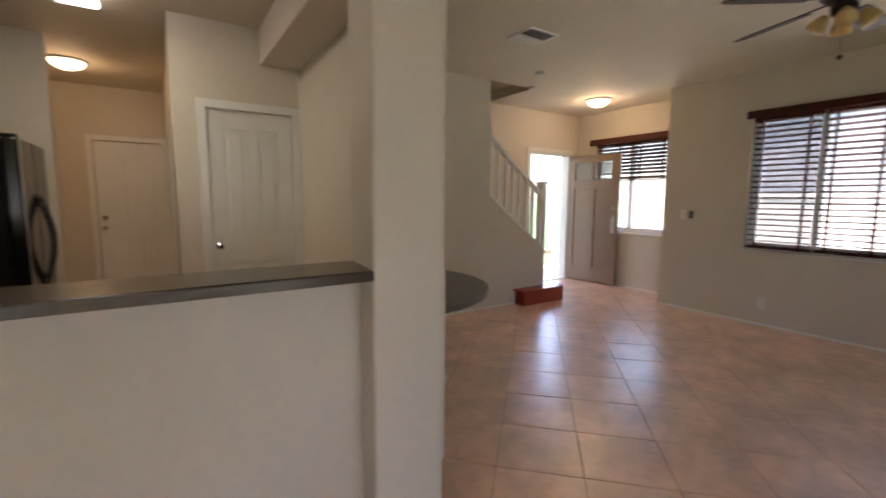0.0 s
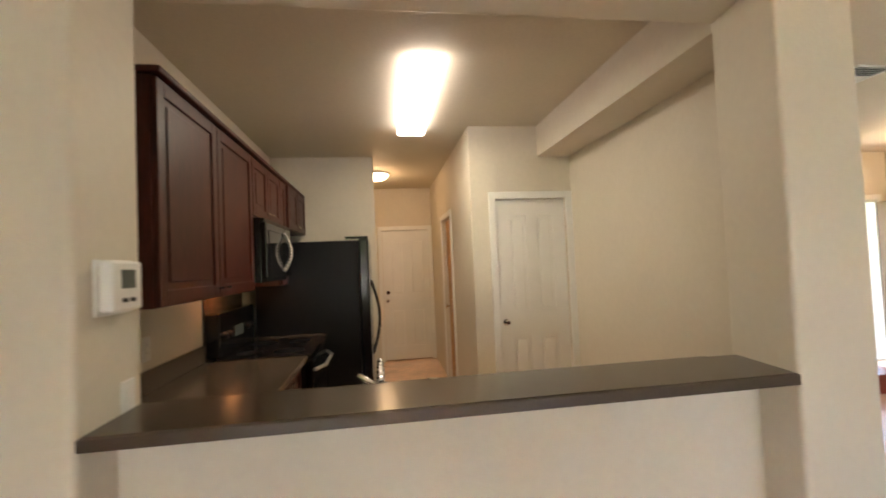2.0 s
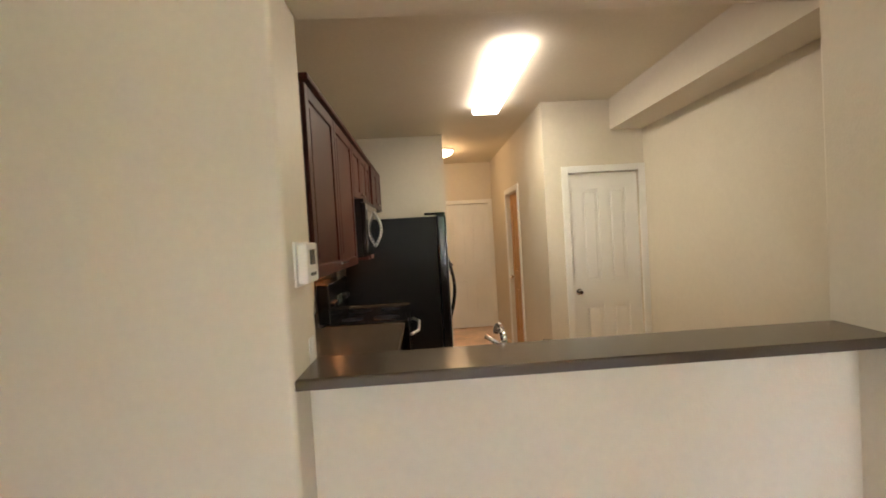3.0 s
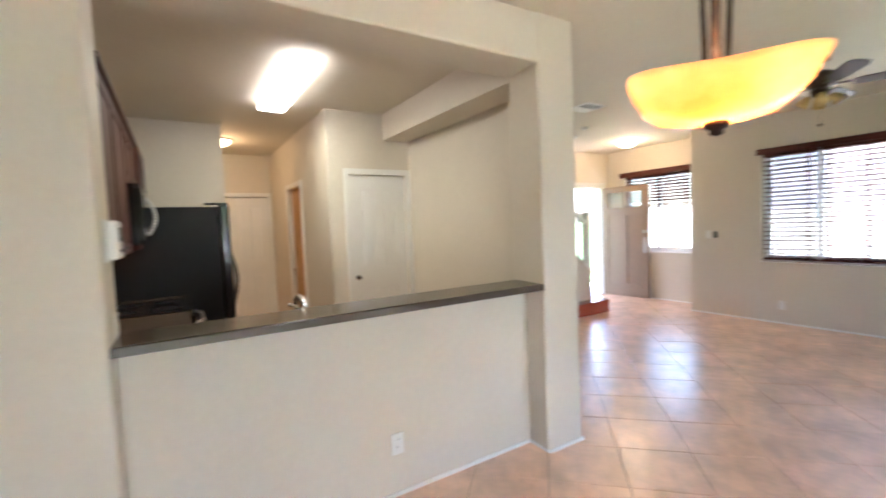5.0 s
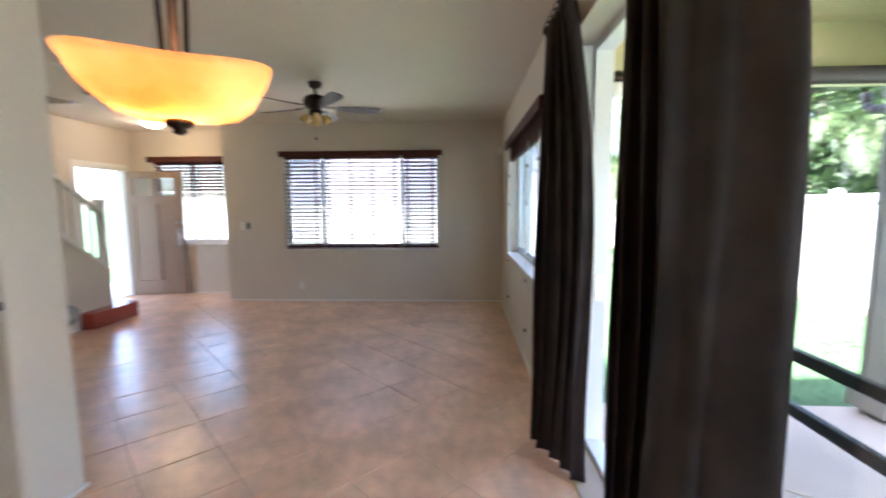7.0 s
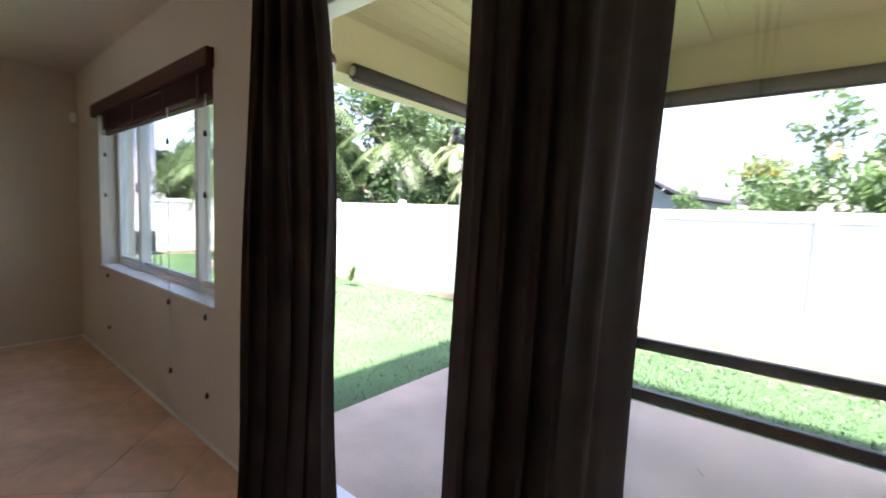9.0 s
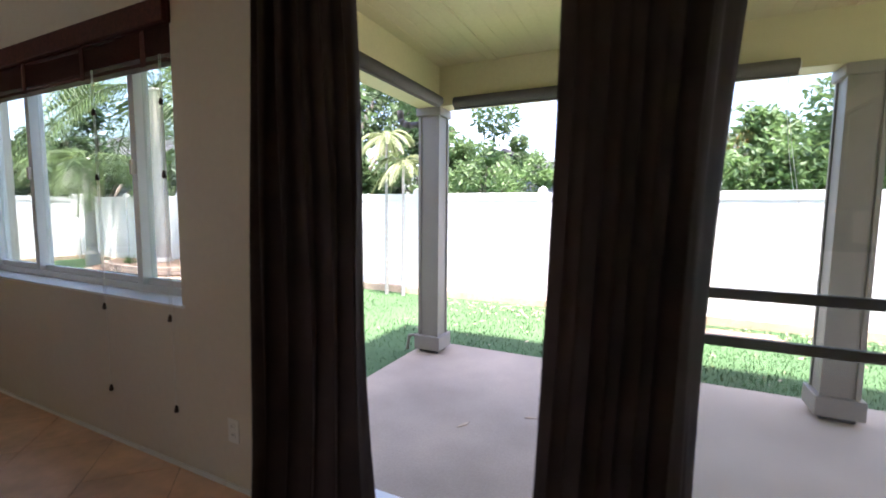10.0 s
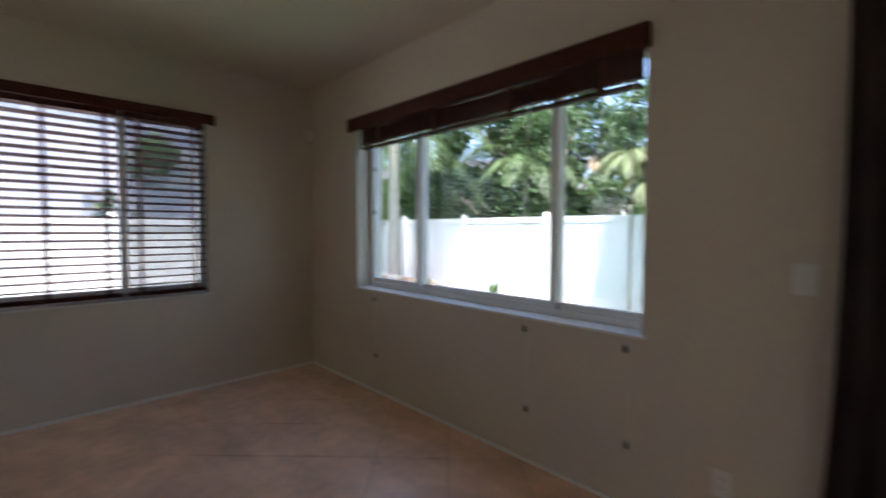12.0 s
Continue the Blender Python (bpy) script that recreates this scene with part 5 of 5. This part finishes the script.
def fence(name, a, b, pitch, top, label, first=0.0, foot=GZ):
    """A vinyl privacy fence from a to b: capped posts, rails and tongued boards."""
    f = thing(name, (*a, foot), label, "fence")
    va, vb = Vector((*a, 0)), Vector((*b, 0))
    u = (vb - va).normalized()
    length = (vb - va).length
    turn = math.atan2(u.y, u.x)
    m = lambda s: Matrix.Translation(va + u * s) @ Matrix.Rotation(turn, 4, "Z")
    stops = []
    s = first
    while s < length + 0.01:
        stops.append(s)
        s += pitch
    for s in stops:
        bm = bmesh.new()
        solid(bm, -0.062, 0.062, -0.062, 0.062, foot - 0.1, top + 0.02, bevel=0.006, m=m(s))
        p = part("post", bm, FENCE, f)
        bm = bmesh.new()
        lathe(bm, [(0.075, 0), (0.078, 0.018), (0.03, 0.045), (0.004, 0.055)], (0, 0, 0), sides=4, turn=math.pi / 4)
        bmesh.ops.transform(bm, matrix=m(s) @ Matrix.Translation((0, 0, top + 0.021)), verts=bm.verts)
        part("cap", bm, FENCE, p)
    for s0, s1 in zip(stops, stops[1:]):
        bm = bmesh.new()
        solid(bm, s0 + 0.062, s1 - 0.062, -0.025, 0.025, top - 0.14, top - 0.02, bevel=0.004, m=m(0))
        part("top_rail", bm, FENCE, f)
        bm = bmesh.new()
        solid(bm, s0 + 0.062, s1 - 0.062, -0.025, 0.025, foot + 0.12, foot + 0.26, bevel=0.004, m=m(0))
        part("bottom_rail", bm, FENCE, f)
        bm = bmesh.new()
        k = max(1, round((s1 - s0 - 0.124) / 0.18))
        w = (s1 - s0 - 0.124) / k
        for i in range(k):
            solid(bm, s0 + 0.062 + i * w + 0.0005, s0 + 0.062 + (i + 1) * w - 0.0005, -0.014, 0.014, foot + 0.26, top - 0.14, m=m(0))
        part("panel", bm, FENCE, f)
    bm = bmesh.new()
    solid(bm, 0, length, -0.09, 0.09, foot - 0.15, foot + 0.118, bevel=0.01, m=m(0))
    part("footing", bm, FOOTING, f, "sandy concrete footing")
    return f


fence("fence", (-12.42, -5.55), (16.31, -5.55), 2.2, 1.62, "tall white vinyl privacy fence behind the lawn")
fence("fence", (16.31, -5.42), (16.31, -1.3), 2.06, 1.62, "tall white vinyl privacy fence along the side")
fence("fence", (10.6, -1.3), (16.2, -1.3), 1.7, 1.55, "white vinyl fence return beside the palms")
fence("fence", (10.6, -1.18), (10.6, 9.3), 2.1, 1.5, "white vinyl fence along the front paving")
fence("fence", (2.0, 9.4), (10.5, 9.4), 2.2, 1.55, "white vinyl fence beyond the front door")


def leaf_cloud(rnd, clumps, count, size):
    """Many small leaf blades about clump centres, as lists of verts and faces."""
    verts, faces = [], []
    for _ in range(count):
        c, r = rnd.choice(clumps)
        while True:
            p = Vector((rnd.uniform(-1, 1), rnd.uniform(-1, 1), rnd.uniform(-1, 1)))
            if 0.35 < p.length < 1:
                break
        p = Vector(c) + p * r
        nrm = Vector((rnd.gauss(0, 0.6), rnd.gauss(0, 0.6), rnd.uniform(0.2, 1))).normalized()
        t = nrm.orthogonal().normalized()
        t.rotate(Matrix.Rotation(rnd.uniform(0, 6.28), 3, nrm))
        q = nrm.cross(t)
        s = size * rnd.uniform(0.6, 1.4)
        k = len(verts)
        verts += [p - t * s, p + q * s * 0.38 + nrm * s * 0.12, p + t * s, p - q * s * 0.38 + nrm * s * 0.12]
        faces.append((k, k + 1, k + 2, k + 3))
    return verts, faces


def tree(x, y, height, spread, seed, leaf, label, count=5200, size=0.11, low=0.35, base=GZ):
    rnd = random.Random(seed)
    t = thing("tree", (x, y, base), label, "tree", group="garden trees")
    bm = bmesh.new()
    r0 = 0.05 + height * 0.016
    fork = Vector((x + rnd.uniform(-0.2, 0.2), y + rnd.uniform(-0.2, 0.2), base + height * low))
    rod(bm, (x, y, base - 0.1), fork, r0, r0 * 0.75, sides=10)
    clumps = []
    for i in range(9):
        a = 2.4 * i + rnd.uniform(-0.3, 0.3)
        reach = spread * rnd.uniform(0.45, 0.95)
        tip = Vector((x + reach * math.cos(a), y + reach * math.sin(a), base + height * rnd.uniform(low + 0.15, 0.92)))
        mid = fork.lerp(tip, 0.5) + Vector((0, 0, 0.15 * height * 0.3))
        rod(bm, fork, mid, r0 * 0.5, r0 * 0.3, sides=7)
        rod(bm, mid, tip, r0 * 0.3, r0 * 0.08, sides=6)
        clumps.append((tip, spread * rnd.uniform(0.26, 0.42)))
        for _ in range(3):
            o = Vector((rnd.gauss(0, 1), rnd.gauss(0, 1), rnd.gauss(0, 0.7))) * spread * 0.30
            clumps.append((tip + o, spread * rnd.uniform(0.12, 0.26)))
            rod(bm, mid, tip + o, r0 * 0.12, r0 * 0.04, sides=5)
    part("trunk", bm, BARK, t)
    v, f = leaf_cloud(rnd, clumps, int(count * 1.7), size * 0.76)
    me = bpy.data.meshes.new("crown")
    me.from_pydata(v, [], f)
    me.materials.append(leaf)
    ob = new("crown", me)
    ob.parent = t
    ob.matrix_parent_inverse = t.matrix_world.inverted()
    return t


T1 = "leafy green tree behind the white fence"
tree(9.0, -8.2, 5.2, 2.5, 1, LEAF, T1, 11000, 0.12, 0.3)
tree(6.8, -9.6, 3.2, 1.9, 2, LEAF, T1, 9000, 0.12, 0.3)
tree(11.6, -9.0, 4.3, 2.8, 3, LEAF, T1, 9000, 0.12, 0.3)
tree(5.2, -9.2, 2.95, 1.6, 15, LEAF_LIGHT, "bright green young tree behind the fence", 6000, 0.10, 0.35)
tree(-2.1, -10.2, 3.6, 2.3, 5, LEAF_LIGHT, "bright green tree behind the white fence", 9000, 0.12, 0.3)
tree(-0.3, -10.5, 2.65, 2.1, 21, LEAF_LIGHT, "low bright green tree behind the white fence", 4500, 0.11, 0.3)
tree(-3.8, -10.5, 4.3, 2.2, 6, LEAF, T1, 8000, 0.12, 0.3)
tree(2.0, -13.0, 2.1, 1.5, 22, LEAF_LIGHT, "small bright green tree far behind the fence", 4000, 0.11, 0.35)
tree(6.6, -12.5, 3.0, 1.6, 8, LEAF_LIGHT, "bright green shrub tree behind the fence", 4500, 0.11, 0.3)
tree(17.9, -6.9, 5.4, 2.6, 9, LEAF, "leafy green tree behind the side fence", 9000, 0.12, 0.25)
tree(18.4, -2.0, 4.4, 2.3, 10, LEAF, "leafy green tree behind the side fence", 7000, 0.12, 0.25)
tree(13.4, -8.5, 3.7, 2.4, 14, LEAF_LIGHT, T1, 7000, 0.12, 0.25)
tree(7.6, 12.5, 4.6, 2.2, 12, LEAF_LIGHT, "bright green tree beyond the front fence", 7000, 0.12, 0.3)

# hedge line far behind
rnd = random.Random(31)
cl = [((rnd.uniform(-14, 20), rnd.uniform(-18, -15), GZ + rnd.uniform(0.3, 1.9)), rnd.uniform(0.5, 1.0)) for _ in range(70)]
v, f = leaf_cloud(rnd, cl, 9000, 0.16)
me = bpy.data.meshes.new("hedge")
me.from_pydata(v, [], f)
me.materials.append(LEAF)
tagged(new("hedge", me), "distant line of green shrubs", "shrubs", kind="stuff")


def palm(x, y, height, seed, label, fronds=15, reach=2.0, radius=0.16, base=GZ, leaf=FROND):
    rnd = random.Random(seed)
    t = thing("palm_tree", (x, y, base), label, "palm tree", group="palm trees")
    bm = bmesh.new()
    prof = []
    z = -0.1
    while z < height:
        k = radius * (1.25 if z < 0.3 else 1.0) * (1 - 0.25 * z / height)
        prof += [(k, z), (k * 0.93, z + 0.05)]
        z += 0.075
    lathe(bm, prof, (x, y, base), sides=16)
    part("trunk", bm, PALM_BARK, t, smooth=True)
    for i in range(fronds):
        a = 2.4 * i + rnd.uniform(-0.2, 0.2)
        up = rnd.uniform(-0.15, 0.9)
        L = reach * rnd.uniform(0.85, 1.15)
        bm = bmesh.new()
        pts = []
        for s in range(15):
            k = s / 14
            rr = L * k * (1 - 0.12 * k)
            pts.append(Vector((x + rr * math.cos(a), y + rr * math.sin(a), base + height + L * (up * k - (0.75 + 0.3 * up) * k * k))))
        for p, q in zip(pts, pts[1:]):
            rod(bm, p, q, 0.014, sides=5)
        side = Vector((-math.sin(a), math.cos(a), 0))
        for s in range(2, 14):
            for sub in (0.0, 0.33, 0.66):
                p = pts[s].lerp(pts[min(s + 1, 14)], sub)
                ahead = (pts[min(s + 1, 14)] - pts[s - 1]).normalized()
                ln = L * 0.30 * math.sin(math.pi * (0.12 + 0.85 * (s + sub) / 15))
                for g in (-1, 1):
                    d3 = (side * g + ahead * 0.7 + Vector((0, 0, -0.35 - rnd.uniform(0, 0.25)))).normalized()
                    w = ahead * 0.014 * min(1.0, reach / 1.6)
                    tip = p + d3 * ln
                    m3 = p + d3 * ln * 0.5 + Vector((0, 0, 0.03))
                    vv = [bm.verts.new(k3) for k3 in (p - w, p + w, m3 + w, tip, m3 - w)]
                    bm.faces.new(vv)
        part("frond", bm, leaf, t)
    return t


palm(11.35, -4.85, 4.1, 4, "tall palm with ringed grey trunk by the fence", 22, 3.0, 0.17)
palm(14.4, -4.9, 2.7, 8, "shorter feathery palm by the side fence", 16, 1.9, 0.13)
palm(8.9, -7.0, 3.2, 13, "palm behind the white fence", 12, 1.8, 0.12)
# slim staked sapling palms near the patio
for x, y, tall, sd in ((5.62, -5.22, 2.75, 3), (5.30, -5.25, 2.3, 5)):
    palm(x, y, tall, sd, "slim pale young palm with drooping straw fronds", 13, 0.62, 0.03, leaf=STRAW)

# terraced planter edging of bricks
pb = thing("planter", (10.5, -4.4, GZ), "low stepped brick planter around the palm", "planter")
bme = bmesh.new()
solid(bme, -0.095, 0.095, -0.05, 0.05, -0.035, 0.035, bevel=0.006)
brick_mesh = bpy.data.meshes.new("brick")
bme.to_mesh(brick_mesh)
bme.free()
brick_mesh.materials.append(BRICK)
for row, (rad, z) in enumerate(((2.1, GZ + 0.035), (2.05, GZ + 0.11), (1.55, GZ + 0.19), (1.5, GZ + 0.265))):
    nb = int(rad * 3.9 / 0.2)
    for i in range(nb):
        a = 0.6 + 3.9 * (i + 0.5 * (row % 2)) / nb
        k = new("brick", brick_mesh)
        k.parent = pb
        k.matrix_parent_inverse = pb.matrix_world.inverted()
        k.matrix_basis = pose(11.2 + rad * math.cos(a), -4.6 + rad * 0.42 * math.sin(a), z, 0, 0, math.degrees(a) + 90 + random.uniform(-4, 4))
for rad, z in ((2.02, GZ + 0.135), (1.46, GZ + 0.285)):
    bm = bmesh.new()
    prism(bm, [(11.2 + rad * math.cos(a), -4.6 + rad * 0.42 * math.sin(a)) for a in [2 * math.pi * i / 40 for i in range(40)]], GZ - 0.05, z)
    part("soil", bm, SOIL, pb)
for x, y, s in ((9.9, -4.55, 1), (11.6, -4.3, 2), (8.2, -4.9, 3)):
    rnd = random.Random(40 + s)
    sh = thing("spiky_plant", (x, y, GZ + 0.1), "low spiky green garden plant", "plant", group="spiky plants")
    bm = bmesh.new()
    for i in range(34):
        a, L = rnd.uniform(0, 6.28), rnd.uniform(0.35, 0.6)
        el = rnd.uniform(0.5, 1.4)
        dvec = Vector((math.cos(a) * math.cos(el), math.sin(a) * math.cos(el), math.sin(el)))
        sd = Vector((-math.sin(a), math.cos(a), 0)) * 0.014
        p = Vector((x, y, GZ + 0.1))
        mid = p + dvec * L * 0.6
        bm.faces.new([bm.verts.new(k3) for k3 in (p - sd, p + sd, mid + sd, p + dvec * L + Vector((0, 0, -0.06)), mid - sd)])
    part("leaves", bm, LEAF_LIGHT, sh)


def house(x, y, w, d2, h, turn, wallmat, label, ridge=1.5, windows=3):
    t = thing("neighbour_house", (x, y, GZ), label, "house", group="neighbouring houses")
    m = pose(x, y, GZ, 0, 0, turn)
    bm = bmesh.new()
    solid(bm, -w / 2, w / 2, -d2 / 2, d2 / 2, -0.1, h, m=m)
    part("wall", bm, wallmat, t)
    bm = bmesh.new()
    e = 0.5
    vs = [(-w / 2 - e, -d2 / 2 - e, h), (w / 2 + e, -d2 / 2 - e, h), (w / 2 + e, d2 / 2 + e, h), (-w / 2 - e, d2 / 2 + e, h), (-w / 2 - e, 0, h + ridge), (w / 2 + e, 0, h + ridge)]
    lo = [bm.verts.new(m @ Vector(p)) for p in vs]
    hi = [bm.verts.new(m @ (Vector(p) + Vector((0, 0, 0.14)))) for p in vs]
    for q in (lo, hi):
        for fc2 in ((0, 1, 5, 4), (2, 3, 4, 5)):
            bm.faces.new([q[i] for i in fc2])
    for i, j in ((0, 1), (1, 5), (5, 2), (2, 3), (3, 4), (4, 0)):
        bm.faces.new((lo[i], lo[j], hi[j], hi[i]))
    part("roof", bm, ROOF, t)
    bm = bmesh.new()
    for sx in (-w / 2, w / 2):
        v3 = [bm.verts.new(m @ Vector(p)) for p in ((sx, -d2 / 2, h), (sx, d2 / 2, h), (sx, 0, h + ridge * 0.92))]
        bm.faces.new(v3)
    part("gable", bm, wallmat, t)
    for side in (-1, 1):
        for i in range(windows):
            u = -w / 2 + w * (i + 0.5) / windows
            bm = bmesh.new()
            solid(bm, u - 0.55, u + 0.55, side * (d2 / 2) - 0.02, side * (d2 / 2) + 0.03, h - 1.5, h - 0.5, m=m)
            wd = part("window", bm, WHITE, t)
            bm = bmesh.new()
            solid(bm, u - 0.48, u + 0.48, side * (d2 / 2 + 0.031), side * (d2 / 2 + 0.036), h - 1.43, h - 0.57, m=m)
            part("pane", bm, DARK_GLASS, wd)
    return t


house(7.4, -25.0, 9.0, 6.0, 2.7, 80, SIDING, "grey house with dark shingle roof behind the fence", 1.8)
house(20.5, -13.0, 9.0, 7.0, 3.0, 20, SIDING, "dark grey house beyond the palms", 1.8)
house(21.0, 2.0, 8.0, 12.0, 5.4, 0, MAUVE, "mauve stucco two-storey house across the side fence", 1.6)
house(6.0, 24.0, 12.0, 8.0, 4.8, 0, MAUVE, "pale stucco house beyond the front fence", 1.5)
bw = thing("garden_chair", (12.9, -2.6, GZ), "dark folded garden chair by the side fence", "chair")
for dims in ((12.6, 13.1, -2.8, -2.3, 0.22, 0.26), (13.06, 13.12, -2.8, -2.3, 0.26, 0.75)):
    box_part("seat" if dims[4] < 0.25 else "backrest", dims, BLACK_METAL, bw, bevel=0.01)
for x, y in ((12.64, -2.76), (12.64, -2.34), (13.06, -2.76), (13.06, -2.34)):
    rod_part("leg", (x, y, GZ), (x, y, 0.22), 0.015, BLACK_METAL, bw)

# ---- floor tiles, laid diagonally ----


def clip_poly(poly, axis, limit, keep_below):
    out = []
    for i, p in enumerate(poly):
        q = poly[(i + 1) % len(poly)]
        a = p[axis] <= limit if keep_below else p[axis] >= limit
        c2 = q[axis] <= limit if keep_below else q[axis] >= limit
        if a:
            out.append(p)
        if a != c2:
            k = (limit - p[axis]) / (q[axis] - p[axis])
            out.append((p[0] + k * (q[0] - p[0]), p[1] + k * (q[1] - p[1])))
    return out


PITCH = 0.30        # half the diagonal of a tile with its joint
half = PITCH - 0.0026


def tile_bmesh(outline, zt):
    """A tile with an eased edge."""
    bm = bmesh.new()
    n = len(outline)
    cx, cy = sum(p[0] for p in outline) / n, sum(p[1] for p in outline) / n
    inner = []
    for x, y in outline:
        dv = Vector((cx - x, cy - y))
        dv = dv.normalized() * min(0.005, dv.length * 0.3)
        inner.append((x + dv.x, y + dv.y))
    lo = [bm.verts.new((x, y, -0.009)) for x, y in outline]
    mid = [bm.verts.new((x, y, zt - 0.0010)) for x, y in outline]
    hi = [bm.verts.new((x, y, zt)) for x, y in inner]
    for i in range(n):
        j = (i + 1) % n
        bm.faces.new((lo[i], lo[j], mid[j], mid[i]))
        bm.faces.new((mid[i], mid[j], hi[j], hi[i]))
    bm.faces.new(hi)
    return bm


full = [(0, -half), (half, 0), (0, half), (-half, 0)]
bmt = tile_bmesh(full, 0.0)
tile_mesh = bpy.data.meshes.new("tile")
bmt.to_mesh(tile_mesh)
bmt.free()
tile_mesh.materials.append(TILE)
rest = bmesh.new()
count = 0
rnd = random.Random(77)
for i in range(-8, 26):
    for j in range(-20, 14):
        s, t2 = 4.00 + 0.60 * (i + 0.5), 1.40 + 0.60 * (j + 0.5)
        x, y = (s + t2) / 2, (s - t2) / 2
        if not (-2.0 < x < 7.6 and -0.55 < y < 8.2):
            continue
        living = y < 2.75 or (x > 2.3 and y < 5.2) or x > 5.2
        kitchen = -0.7 < x < 2.6 and y >= 2.4
        if not (living or kitchen) or (x > 2.6 and y > 6.0):
            continue
        lim_x = 6.76 if y < 3.7 else 7.32
        poly = [(x + a, y + b2) for a, b2 in full]
        poly = clip_poly(poly, 0, lim_x, True)
        poly = clip_poly(poly, 1, -0.25, False) if poly else poly
        poly = clip_poly(poly, 0, -1.8, False) if poly else poly
        poly = clip_poly(poly, 1, 5.94 if x > 2.3 else 8.0, True) if poly else poly
        if len(poly) < 3:
            continue
        area = abs(sum(p[0] * q[1] - q[0] * p[1] for p, q in zip(poly, poly[1:] + poly[:1]))) / 2
        if area < 0.004:
            continue
        if living and count < 300:
            count += 1
            if area > 0.175:
                o = new("tile", tile_mesh)
                o.parent = floor
                o.matrix_basis = pose(x, y, rnd.uniform(-0.0006, 0.0006), rnd.uniform(-0.3, 0.3), rnd.uniform(-0.3, 0.3), 90 * rnd.randrange(4))
            else:
                part("tile", tile_bmesh(poly, 0.0), TILE, floor)
        else:
            tb = tile_bmesh(poly, 0.0)
            tmp = bpy.data.meshes.new("tmp")
            tb.to_mesh(tmp)
            tb.free()
            rest.from_mesh(tmp)
            bpy.data.meshes.remove(tmp)
tagged(part("kitchen_tiles", rest, TILE, floor), "terracotta tiles on the kitchen floor", kind="stuff")
